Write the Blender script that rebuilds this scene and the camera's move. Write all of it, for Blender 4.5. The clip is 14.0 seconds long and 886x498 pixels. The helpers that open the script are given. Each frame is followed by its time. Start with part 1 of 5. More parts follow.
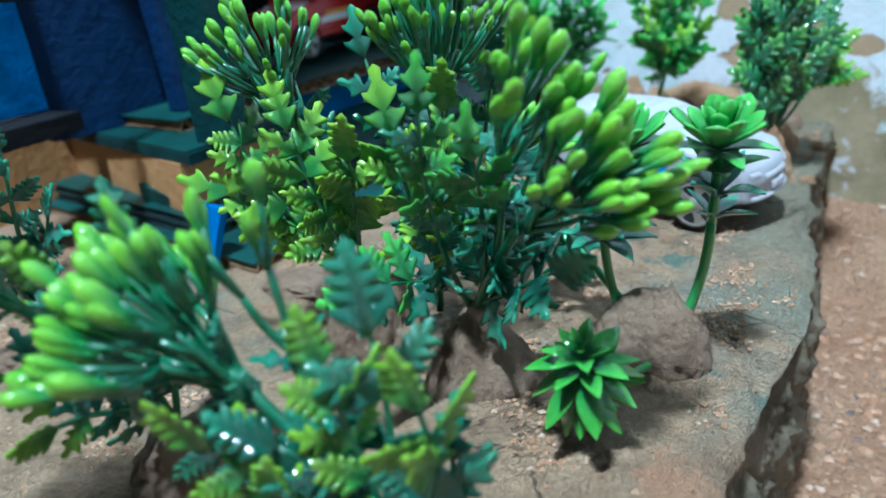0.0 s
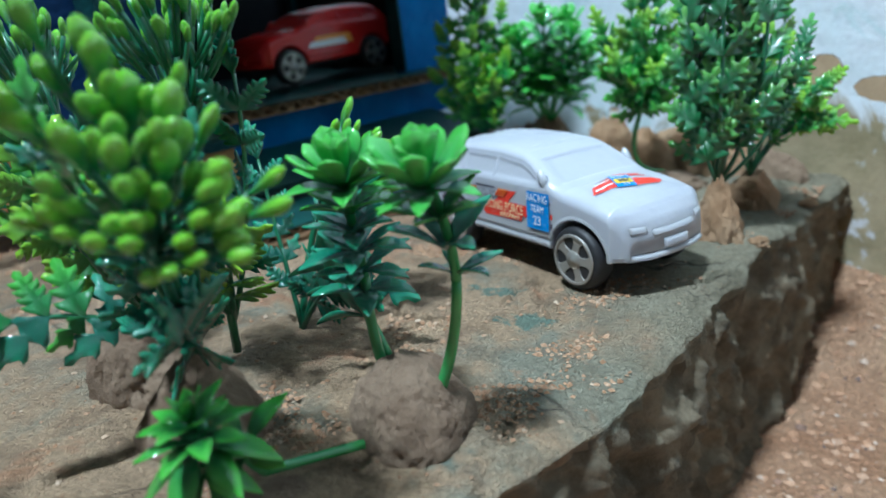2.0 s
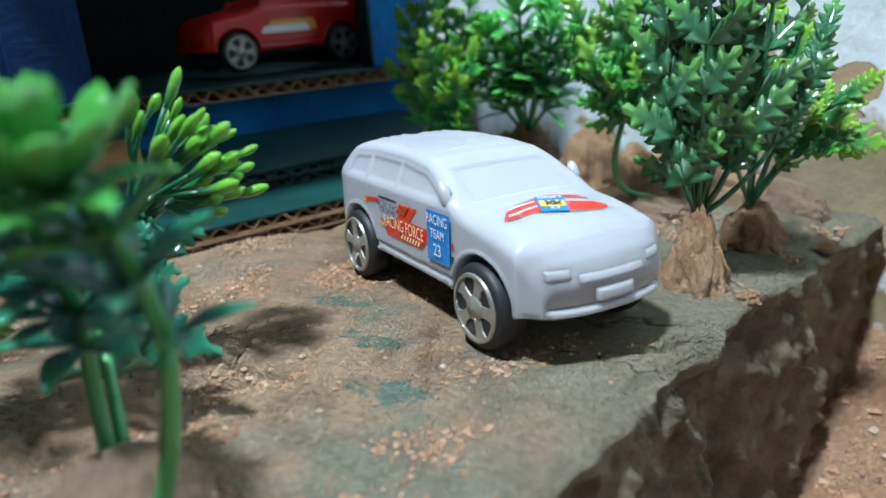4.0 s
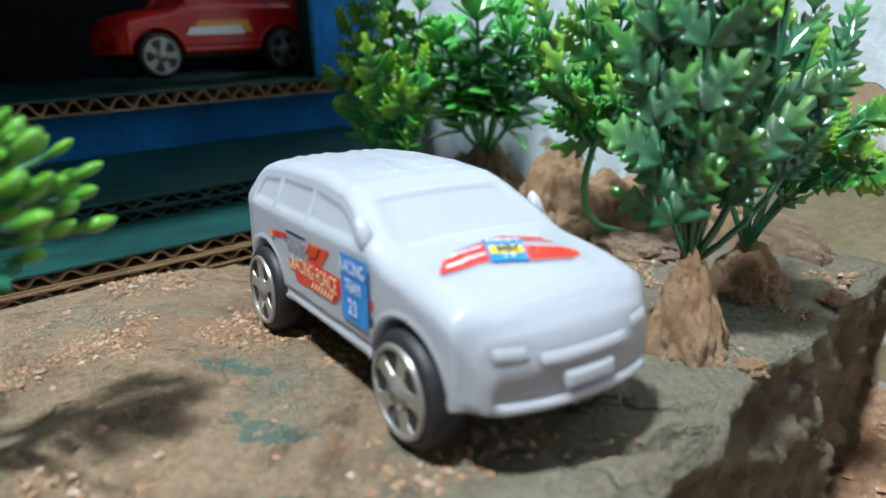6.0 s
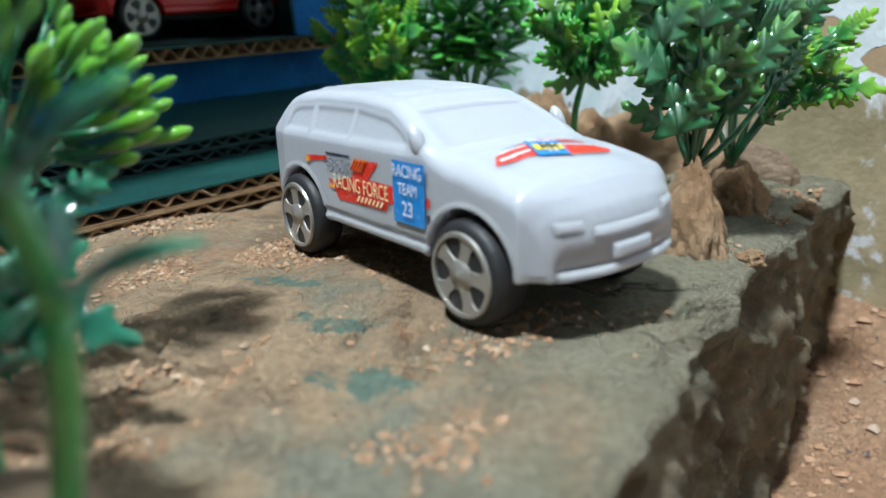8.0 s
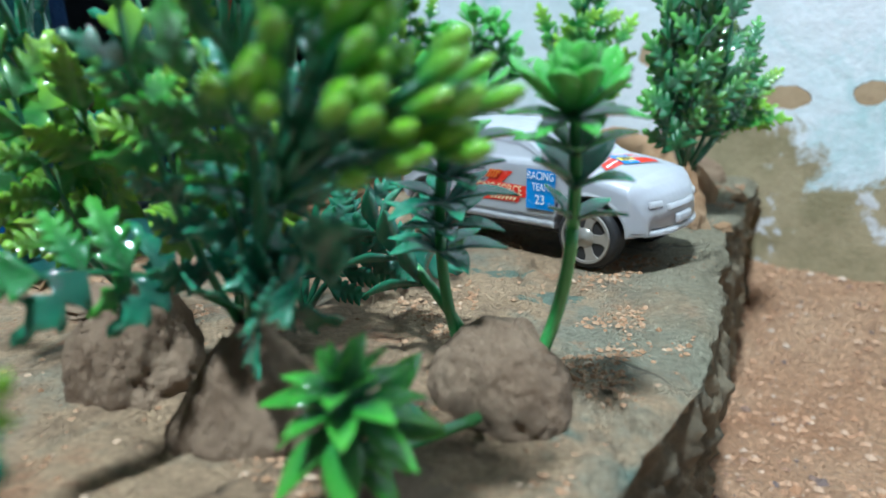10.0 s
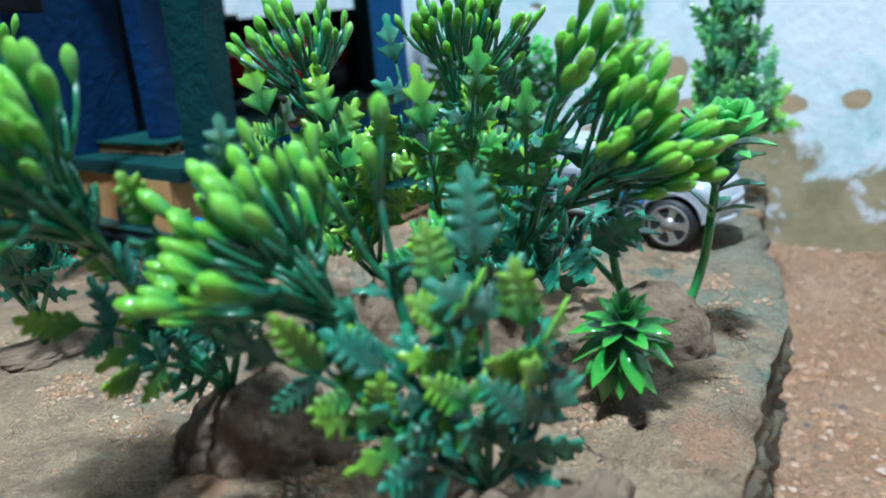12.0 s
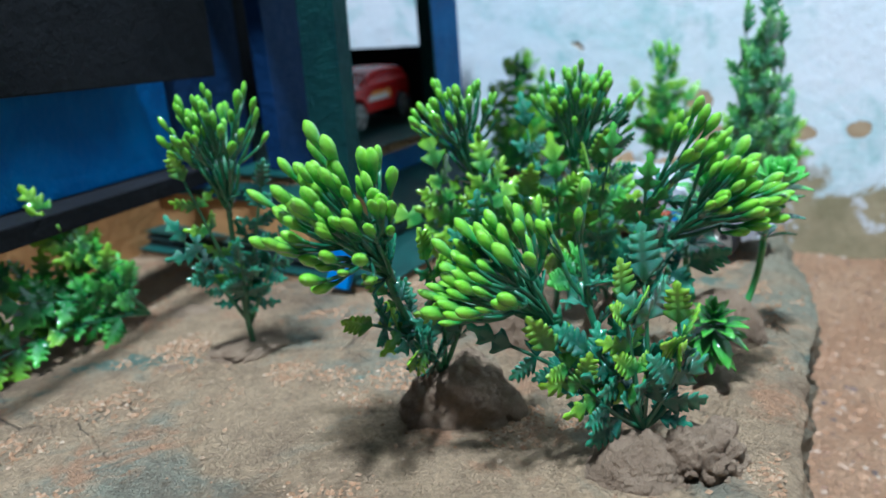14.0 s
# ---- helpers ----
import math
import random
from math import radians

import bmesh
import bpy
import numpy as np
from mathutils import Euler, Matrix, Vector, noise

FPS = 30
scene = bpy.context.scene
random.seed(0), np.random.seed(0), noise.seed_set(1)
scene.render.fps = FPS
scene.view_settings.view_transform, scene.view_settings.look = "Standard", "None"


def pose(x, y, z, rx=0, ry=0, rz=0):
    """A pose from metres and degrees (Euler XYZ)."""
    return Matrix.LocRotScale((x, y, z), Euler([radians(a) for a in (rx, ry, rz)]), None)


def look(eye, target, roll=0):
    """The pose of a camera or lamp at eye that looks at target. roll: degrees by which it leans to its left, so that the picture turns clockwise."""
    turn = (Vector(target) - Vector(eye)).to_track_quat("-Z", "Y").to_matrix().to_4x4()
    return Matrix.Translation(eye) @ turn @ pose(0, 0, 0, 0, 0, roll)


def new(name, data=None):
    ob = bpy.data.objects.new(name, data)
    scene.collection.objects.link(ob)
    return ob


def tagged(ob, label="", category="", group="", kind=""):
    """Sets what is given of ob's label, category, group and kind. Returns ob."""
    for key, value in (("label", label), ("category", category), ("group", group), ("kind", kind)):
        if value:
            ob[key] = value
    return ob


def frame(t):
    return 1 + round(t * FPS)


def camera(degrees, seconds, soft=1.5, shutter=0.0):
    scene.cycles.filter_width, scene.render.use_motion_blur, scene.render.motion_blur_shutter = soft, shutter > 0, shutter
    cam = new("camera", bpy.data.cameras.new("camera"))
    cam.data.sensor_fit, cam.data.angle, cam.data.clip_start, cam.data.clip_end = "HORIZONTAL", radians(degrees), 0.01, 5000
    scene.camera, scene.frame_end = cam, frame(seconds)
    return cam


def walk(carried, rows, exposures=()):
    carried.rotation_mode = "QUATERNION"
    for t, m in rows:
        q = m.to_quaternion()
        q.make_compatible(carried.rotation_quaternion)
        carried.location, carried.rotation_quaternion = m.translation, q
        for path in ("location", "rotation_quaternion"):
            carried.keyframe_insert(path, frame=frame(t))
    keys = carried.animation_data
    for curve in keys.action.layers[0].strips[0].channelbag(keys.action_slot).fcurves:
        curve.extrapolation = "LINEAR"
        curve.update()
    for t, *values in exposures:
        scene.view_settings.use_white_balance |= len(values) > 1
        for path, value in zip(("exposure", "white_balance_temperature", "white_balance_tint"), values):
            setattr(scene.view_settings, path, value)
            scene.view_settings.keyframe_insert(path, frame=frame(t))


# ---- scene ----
cam = camera(65.0, 14.0)
PATH = [
    (0, (0.014, 0.003, 0.088), (-0.155, 1.846, -0.671), -6.2),
    (0.5, (0.038, 0.002, 0.084), (-0.291, 1.857, -0.589), -6.8),
    (1, (0.058, 0.01, 0.084), (-0.358, 1.854, -0.57), -6.4),
    (1.5, (0.071, 0.023, 0.083), (-0.39, 1.86, -0.559), -5.6),
    (2, (0.09, 0.035, 0.075), (-0.433, 1.858, -0.558), -5.2),
    (2.5, (0.106, 0.051, 0.067), (-0.448, 1.876, -0.536), -4.5),
    (2.7, (0.107, 0.06, 0.068), (-0.447, 1.883, -0.54), -3.4),
    (4.8, (0.112, 0.101, 0.058), (-0.521, 1.913, -0.507), -2.4),
    (5, (0.109, 0.104, 0.058), (-0.507, 1.923, -0.503), -2.1),
    (5.5, (0.109, 0.118, 0.053), (-0.454, 1.955, -0.502), -1.2),
    (6, (0.106, 0.129, 0.056), (-0.422, 1.982, -0.481), -0.6),
    (6.5, (0.103, 0.139, 0.052), (-0.389, 1.996, -0.503), -0.4),
    (7, (0.103, 0.144, 0.049), (-0.356, 2.002, -0.533), 0.2),
    (7.2, (0.102, 0.139, 0.046), (-0.369, 1.991, -0.544), -0.4),
    (9.3, (0.066, 0.061, 0.054), (-0.035, 1.964, -0.548), -3.4),
    (9.5, (0.06, 0.052, 0.056), (-0.009, 1.957, -0.55), -2.9),
    (10, (0.04, 0.038, 0.059), (0.015, 1.957, -0.504), -1.3),
    (10.5, (0.033, 0.027, 0.063), (0.056, 1.942, -0.514), -1.1),
    (11, (0.022, 0.016, 0.069), (0.085, 1.933, -0.499), -1.8),
    (11.5, (0.004, 0.0, 0.067), (0.072, 1.917, -0.501), -2.7),
    (12, (-0.013, -0.012, 0.074), (0.075, 1.903, -0.495), -3.1),
    (12.5, (-0.028, -0.032, 0.081), (0.037, 1.882, -0.498), -3.6),
    (13, (-0.045, -0.043, 0.086), (0.041, 1.876, -0.47), -3.7),
    (13.5, (-0.058, -0.049, 0.094), (0.049, 1.874, -0.446), -3.7),
    (14, (-0.057, -0.062, 0.098), (0.055, 1.851, -0.471), -3.4),
]
walk(cam, [(t, look(eye, target, roll)) for t, eye, target, roll in PATH], ((0.0, 0.06, 5300, 6), (1.5, -0.12, 5400, 7), (2.5, -0.10, 5800, 7), (5.0, 0.0, 6050, 12), (7.0, 0.0, 6350, 12), (9.5, 0.07, 6000, 7), (12.0, 0.08, 5500, 6), (14.0, -0.03, 5650, 10)))
cam.data.dof.use_dof, cam.data.dof.focus_distance, cam.data.dof.aperture_fstop = True, 0.155, 14.0

# ---- world and light ----
world = bpy.data.worlds.new("room_light")
scene.world = world
world.use_nodes = True
world.node_tree.nodes["Background"].inputs[0].default_value = (0.75, 0.88, 1.0, 1)
world.node_tree.nodes["Background"].inputs[1].default_value = 0.12

lamp_data = bpy.data.lights.new("ceiling_lamp_light", "AREA")
lamp_data.shape, lamp_data.size, lamp_data.energy = "DISK", 0.20, 81
lamp_data.color = (0.86, 0.965, 1.0)
lamp_light = new("ceiling_lamp_light", lamp_data)
lamp_light.matrix_world = look((-0.25, -0.40, 1.88), (0.02, 0.18, 0))

# Soft fill added behind the camera; no real source is known there.
fill_data = bpy.data.lights.new("added_fill_light", "AREA")
fill_data.shape, fill_data.size, fill_data.size_y, fill_data.energy = "RECTANGLE", 1.0, 1.4, 0.4
fill_data.color = (0.90, 0.97, 1.0)
fill_light = new("added_fill_light", fill_data)
fill_light.matrix_world = look((-0.55, -1.55, 1.15), (0.0, 0.2, 0.0))
scene.view_settings.exposure = 0.0


# ---- materials ----
class Nodes:
    """A material with a Principled shader and short calls for its nodes."""

    def __init__(self, name, rough=0.6, metal=0.0):
        self.mat = bpy.data.materials.new(name)
        self.mat.use_nodes = True
        self.tree = self.mat.node_tree
        self.shader = self.tree.nodes["Principled BSDF"]
        self.shader.inputs["Roughness"].default_value = rough
        self.shader.inputs["Metallic"].default_value = metal
        self.coords = self.tree.nodes.new("ShaderNodeTexCoord")

    def put(self, kind, **values):
        node = self.tree.nodes.new(kind)
        for key, value in values.items():
            node.inputs[key].default_value = value
        return node

    def join(self, a, b):
        self.tree.links.new(a, b)

    def noise(self, scale, detail=4.0, rough=0.55, space="Object", distort=0.0):
        node = self.put("ShaderNodeTexNoise", Scale=scale, Detail=detail, Roughness=rough, Distortion=distort)
        self.join(self.coords.outputs[space], node.inputs["Vector"])
        return node.outputs["Fac"]

    def cells(self, scale, feature="F1", out="Distance", warp=None):
        node = self.put("ShaderNodeTexVoronoi", Scale=scale)
        node.feature = feature
        self.join(warp or self.coords.outputs["Object"], node.inputs["Vector"])
        return node.outputs[out]

    def ramp(self, fac, *stops):
        node = self.tree.nodes.new("ShaderNodeValToRGB")
        while len(node.color_ramp.elements) < len(stops):
            node.color_ramp.elements.new(0.5)
        for e, (at, c) in zip(node.color_ramp.elements, stops):
            e.position = at
            e.color = (*c, 1) if isinstance(c, tuple) else (c, c, c, 1)
        self.join(fac, node.inputs[0])
        return node.outputs[0]

    def mix(self, fac, a, b, blend="MIX"):
        node = self.tree.nodes.new("ShaderNodeMix")
        node.data_type, node.blend_type = "RGBA", blend
        for value, socket in ((fac, node.inputs[0]), (a, node.inputs[6]), (b, node.inputs[7])):
            if isinstance(value, tuple):
                socket.default_value = (*value, 1)
            elif isinstance(value, (int, float)):
                socket.default_value = value
            else:
                self.join(value, socket)
        return node.outputs[2]

    def math(self, op, a, b=0.0, clamp=False):
        node = self.tree.nodes.new("ShaderNodeMath")
        node.operation, node.use_clamp = op, clamp
        for value, socket in ((a, node.inputs[0]), (b, node.inputs[1])):
            if isinstance(value, (int, float)):
                socket.default_value = value
            else:
                self.join(value, socket)
        return node.outputs[0]

    def axis(self, name, space="Object"):
        node = self.tree.nodes.new("ShaderNodeSeparateXYZ")
        self.join(self.coords.outputs[space], node.inputs[0])
        return node.outputs[name]

    def random(self):
        return self.tree.nodes.new("ShaderNodeObjectInfo").outputs["Random"]

    def island(self):
        return self.tree.nodes.new("ShaderNodeNewGeometry").outputs["Random Per Island"]

    def color(self, socket):
        if isinstance(socket, tuple):
            self.shader.inputs["Base Color"].default_value = (*socket, 1)
        else:
            self.join(socket, self.shader.inputs["Base Color"])
        return self

    def rough(self, socket):
        self.join(socket, self.shader.inputs["Roughness"])
        return self

    def bump(self, height, distance, strength=1.0):
        node = self.put("ShaderNodeBump", Strength=strength, Distance=distance)
        self.join(height, node.inputs["Height"])
        last = self.shader.inputs["Normal"]
        if last.links:
            self.join(last.links[0].from_socket, node.inputs["Normal"])
        self.join(node.outputs[0], last)
        return self


def clay_ground_material():
    n = Nodes("clay_ground", 0.85)
    tan, dark, grey = (0.50, 0.345, 0.21), (0.16, 0.10, 0.06), (0.31, 0.295, 0.215)
    broad = n.noise(19, 6, 0.62, distort=0.3)
    col = n.mix(n.ramp(broad, (0.51, 0.0), (0.61, 1.0)), tan, grey)
    col = n.mix(n.ramp(n.noise(11, 7, 0.65), (0.51, 0.0), (0.63, 0.7)), col, dark)
    col = n.mix(n.ramp(n.noise(70, 8, 0.72), (0.48, 0.0), (0.70, 0.7)), col, dark)
    col = n.mix(n.ramp(n.noise(33, 5, 0.7, distort=0.6), (0.56, 0.0), (0.64, 0.85)), col, (0.50, 0.265, 0.145))
    col = n.mix(n.ramp(n.noise(260, 5, 0.8), (0.60, 0.0), (0.68, 0.7)), col, (0.58, 0.38, 0.24))
    col = n.mix(n.ramp(n.noise(24, 4, 0.6, distort=0.4), (0.63, 0.0), (0.69, 0.7)), col, (0.07, 0.20, 0.175))
    for x0, y0, rx, ry in ((0.052, 0.214, 0.007, 0.004), (0.035, 0.232, 0.008, 0.003), (0.064, 0.196, 0.008, 0.004), (-0.150, 0.160, 0.022, 0.006)):
        dx = n.math("DIVIDE", n.math("SUBTRACT", n.axis("X"), x0), rx)
        dy = n.math("DIVIDE", n.math("SUBTRACT", n.axis("Y"), y0), ry)
        far = n.math("ADD", n.math("MULTIPLY", dx, dx), n.math("MULTIPLY", dy, dy))
        far = n.math("ADD", far, n.math("MULTIPLY", n.math("SUBTRACT", n.noise(120, 8, 0.75), 0.5), 9.0))
        col = n.mix(n.ramp(far, (0.5, 0.75), (1.0, 0.0)), col, (0.075, 0.21, 0.175))
    wash = n.math("ADD", n.axis("X"), n.math("MULTIPLY", n.math("SUBTRACT", n.noise(45, 6, 0.65), 0.5), 0.07))
    slip = n.mix(n.ramp(n.noise(55, 6, 0.7), (0.38, 0.0), (0.66, 1.0)), (0.36, 0.335, 0.24), (0.26, 0.235, 0.155))
    col = n.mix(n.ramp(wash, (0.070, 0.0), (0.096, 0.85)), col, slip)
    fine = n.noise(700, 4, 0.7)
    col = n.mix(0.6, col, n.ramp(fine, (0.32, 0.45), (0.6, 1.0)), "MULTIPLY")
    warp = n.mix(0.03, n.coords.outputs["Object"], n.put("ShaderNodeTexNoise", Scale=25, Detail=6).outputs["Color"])
    crack = n.cells(24, "DISTANCE_TO_EDGE", warp=warp)
    line = n.ramp(crack, (0.0, 1.0), (0.012, 0.0))
    here = n.ramp(n.noise(14, 3), (0.50, 0.0), (0.60, 1.0))
    gap = n.math("MULTIPLY", line, here)
    n.color(n.mix(n.math("MULTIPLY", gap, 0.75), col, (0.06, 0.045, 0.03)))
    n.bump(n.noise(110, 9, 0.75), 0.0075)
    n.bump(fine, 0.0018)
    n.bump(n.math("SUBTRACT", 1.0, gap), 0.0014)
    return n.mat


def clod_material(name, a, b):
    n = Nodes(name, 0.9)
    col = n.mix(n.ramp(n.noise(70, 5, 0.6), (0.35, 0.0), (0.65, 1.0)), a, b)
    fine = n.noise(900, 4, 0.7)
    col = n.mix(0.35, col, n.ramp(fine, (0.3, 0.55), (0.6, 1.0)), "MULTIPLY")
    n.color(n.mix(0.2, col, n.ramp(n.random(), (0.0, 0.6), (1.0, 1.0)), "MULTIPLY"))
    n.bump(n.noise(170, 9, 0.78), 0.0034)
    n.bump(fine, 0.0006)
    return n.mat


def gravel_material():
    n = Nodes("red_sand", 0.9)
    col = n.mix(n.ramp(n.noise(25, 5, 0.6), (0.35, 0.0), (0.65, 1.0)), (0.50, 0.26, 0.14), (0.62, 0.38, 0.23))
    grain = n.ramp(n.cells(420), (0.2, 1.0), (0.7, 0.62))
    col = n.mix(0.5, col, grain, "MULTIPLY")
    col = n.mix(n.ramp(n.noise(240, 3, 0.7), (0.62, 0.0), (0.70, 0.7)), col, (0.62, 0.45, 0.33))
    n.color(col)
    n.bump(n.noise(200, 8, 0.8), 0.006)
    n.bump(n.cells(420), 0.0015)
    return n.mat


def pebble_material(name, stops, rough=0.85):
    n = Nodes(name, rough)
    n.color(n.mix(0.35, n.ramp(n.island(), *stops), n.ramp(n.noise(900), (0.3, 0.4), (0.7, 1.0)), "MULTIPLY"))
    n.bump(n.noise(900, 4, 0.7), 0.0006)
    return n.mat


def plaster_material():
    n = Nodes("whitewash", 0.8)
    white = n.mix(n.ramp(n.noise(9, 5, 0.6), (0.40, 0.0), (0.62, 1.0)), (0.76, 0.80, 0.86), (0.66, 0.78, 0.84))
    teal = n.ramp(n.noise(13, 7, 0.74, distort=0.5), (0.50, 0.0), (0.68, 0.9))
    white = n.mix(teal, white, (0.22, 0.52, 0.52))
    z = n.axis("Z")
    ragged = n.math("ADD", z, n.math("MULTIPLY", n.math("SUBTRACT", n.noise(15, 7, 0.68, distort=0.7), 0.5), 0.22))
    damp = n.ramp(ragged, (0.0, 1.0), (0.012, 0.0))
    olive = n.mix(n.ramp(n.noise(40, 5, 0.7), (0.4, 0.0), (0.6, 1.0)), (0.27, 0.23, 0.13), (0.38, 0.31, 0.19))
    flakes = n.ramp(n.noise(34, 5, 0.65), (0.58, 0.0), (0.63, 0.9))
    olive = n.mix(flakes, olive, (0.66, 0.67, 0.70))
    col = n.mix(damp, white, olive)
    peel = n.ramp(n.noise(21, 4, 0.55, distort=0.3), (0.655, 0.0), (0.665, 1.0))
    for x0, z0, rx, rz in ((-0.0696, 0.035, 0.0085, 0.0052), (-0.0395, 0.037, 0.0058, 0.0048), (-0.094, 0.041, 0.009, 0.007), (-0.112, 0.031, 0.022, 0.007), (-0.128, 0.052, 0.008, 0.008)):
        dx = n.math("DIVIDE", n.math("SUBTRACT", n.axis("X"), x0), rx)
        dz = n.math("DIVIDE", n.math("SUBTRACT", z, z0), rz)
        far = n.math("ADD", n.math("MULTIPLY", dx, dx), n.math("MULTIPLY", dz, dz))
        far = n.math("ADD", far, n.math("MULTIPLY", n.math("SUBTRACT", n.noise(90, 4), 0.5), 2.2))
        peel = n.math("MAXIMUM", peel, n.ramp(far, (0.94, 1.0), (1.0, 0.0)))
    col = n.mix(peel, col, n.mix(n.noise(120, 4), (0.36, 0.25, 0.15), (0.52, 0.38, 0.24)))
    n.color(n.mix(0.25, col, n.ramp(n.noise(420, 4, 0.7), (0.3, 0.5), (0.7, 1.0)), "MULTIPLY"))
    n.bump(n.math("SUBTRACT", 1.0, peel), 0.0015)
    n.bump(n.noise(60, 6, 0.6), 0.0012)
    return n.mat


def paint_material(name, a, b, rough=0.5, scale=40.0, scuff=None):
    """Hand-painted cardboard: brush streaks, uneven coat, scuffs."""
    n = Nodes(name, rough)
    col = n.mix(n.ramp(n.noise(scale, 5, 0.6, distort=0.4), (0.35, 0.0), (0.65, 1.0)), a, b)
    if scuff:
        col = n.mix(n.ramp(n.noise(scale * 4, 5, 0.75), (0.68, 0.0), (0.74, 0.8)), col, scuff)
    n.color(col)
    n.bump(n.noise(scale * 6, 5, 0.7), 0.0012)
    return n.mat


def plastic_material(name, base, rough=0.3, sss=0.0, dirt=0.0):
    n = Nodes(name, rough)
    col = n.mix(n.ramp(n.noise(60, 4), (0.3, 0.0), (0.7, 1.0)), base, tuple(c * 0.94 for c in base))
    if dirt:
        spots = n.ramp(n.noise(260, 5, 0.75), (0.72, 0.0), (0.80, dirt))
        col = n.mix(spots, col, (0.30, 0.22, 0.14))
    n.color(col)
    n.shader.inputs["Subsurface Weight"].default_value = sss
    n.shader.inputs["Subsurface Radius"].default_value = (0.005, 0.005, 0.0055)
    n.shader.inputs["Subsurface Scale"].default_value = 1.0
    n.bump(n.noise(500, 3), 0.0002, 0.5)
    return n.mat


def foliage_material(name, base, tip, rough=0.22, low=0.35, high=0.9):
    """Moulded plastic foliage: pigment runs from the stalk colour to a lighter sprayed tip."""
    n = Nodes(name, rough)
    along = n.math("ADD", n.axis("Y", "Generated"), n.math("MULTIPLY", n.math("SUBTRACT", n.noise(250, 3), 0.5), 0.25))
    rim = n.math("ABSOLUTE", n.math("SUBTRACT", n.axis("X", "Generated"), 0.5))
    along = n.math("ADD", along, n.math("MULTIPLY", n.math("SUBTRACT", rim, 0.2), 0.5))
    col = n.ramp(along, (low, base), (high, tip))
    col = n.mix(0.5, col, n.ramp(n.random(), (0.0, (0.65, 0.85, 0.9)), (0.5, (0.9, 1.0, 0.85)), (1.0, (1.0, 1.0, 1.0))), "MULTIPLY")
    n.color(col)
    n.rough(n.ramp(n.noise(400, 3), (0.3, rough - 0.08), (0.7, rough + 0.15)))
    n.shader.inputs["Subsurface Weight"].default_value = 0.2
    n.shader.inputs["Subsurface Radius"].default_value = (0.001, 0.003, 0.001)
    n.shader.inputs["Coat Weight"].default_value = 0.85
    n.shader.inputs["Coat Roughness"].default_value = 0.08
    n.bump(n.noise(500, 2), 0.00012)
    return n.mat


CLAY = clay_ground_material()
CLOD = clod_material("clod_clay", (0.27, 0.175, 0.11), (0.43, 0.30, 0.20))
CLOD_RED = clod_material("clod_red_clay", (0.50, 0.29, 0.15), (0.62, 0.41, 0.245))
SAND = gravel_material()
# Cliff earth: its own olive-brown, with shade worked into a darker tone.
SHADED_SOIL = clod_material("shaded_soil", (0.17, 0.135, 0.085), (0.40, 0.325, 0.215))
CRUMB = pebble_material("clay_crumbs", ((0.0, (0.30, 0.17, 0.09)), (0.4, (0.40, 0.22, 0.12)), (0.85, (0.46, 0.29, 0.175)), (1.0, (0.56, 0.42, 0.30))))
GRIT = pebble_material("grit", ((0.0, (0.10, 0.085, 0.09)), (0.25, (0.42, 0.22, 0.12)), (0.7, (0.52, 0.31, 0.19)), (1.0, (0.58, 0.44, 0.34))))
PLASTER = plaster_material()
# Nearly black, so the unseen room sides return little light.
ROOM = paint_material("low_bounce_paint", (0.10, 0.11, 0.12), (0.08, 0.09, 0.10), 0.8, 3.0)
BLUE = paint_material("blue_paint", (0.005, 0.09, 0.29), (0.008, 0.16, 0.45), 0.45, 30)
# Darker copy of the blue; shade is put into its colour.
SHADED_BLUE = paint_material("shaded_blue_paint", (0.006, 0.025, 0.075), (0.008, 0.035, 0.11), 0.5, 30)
# Black for dark interiors; also stands for shadow under overhangs.
BLACK = paint_material("black_paint_and_shade", (0.006, 0.007, 0.009), (0.012, 0.013, 0.016), 0.7, 30)
TEAL = paint_material("teal_paint", (0.004, 0.035, 0.032), (0.007, 0.065, 0.056), 0.4, 45, (0.22, 0.26, 0.16))
DARK_TEAL = paint_material("dark_teal_paint", (0.005, 0.03, 0.035), (0.008, 0.05, 0.05), 0.5, 45)
CARD = paint_material("raw_cardboard", (0.42, 0.205, 0.07), (0.48, 0.25, 0.095), 0.8, 20)
FLUTE = paint_material("cardboard_flute", (0.22, 0.13, 0.065), (0.34, 0.21, 0.11), 0.85, 60)
DARK_FLUTE = paint_material("painted_flute", (0.008, 0.022, 0.028), (0.02, 0.06, 0.06), 0.55, 60)
WHITE_BODY = plastic_material("white_plastic", (0.43, 0.445, 0.49), 0.32, 0.85, 0.4)
RED_BODY = plastic_material("red_plastic", (0.55, 0.015, 0.012), 0.25)
TYRE = plastic_material("black_tyre", (0.018, 0.018, 0.02), 0.55, 0.0, 0.6)
RIM = plastic_material("silver_rim", (0.38, 0.36, 0.33), 0.32)
RIM.node_tree.nodes["Principled BSDF"].inputs["Metallic"].default_value = 0.55
RIM_DARK = plastic_material("rim_gap", (0.012, 0.012, 0.014), 0.6)
UNDER = plastic_material("black_chassis", (0.015, 0.015, 0.016), 0.6)


for dull in (BLACK, SHADED_BLUE, DARK_TEAL, BLUE, TEAL):
    dull.node_tree.nodes["Principled BSDF"].inputs["Specular IOR Level"].default_value = 0.40 if dull == TEAL else 0.12


def ink(name, base):
    n = Nodes(name, 0.35)
    n.color(n.mix(n.ramp(n.noise(900, 3), (0.55, 0.0), (0.85, 0.25)), base, (0.8, 0.8, 0.8)))
    return n.mat


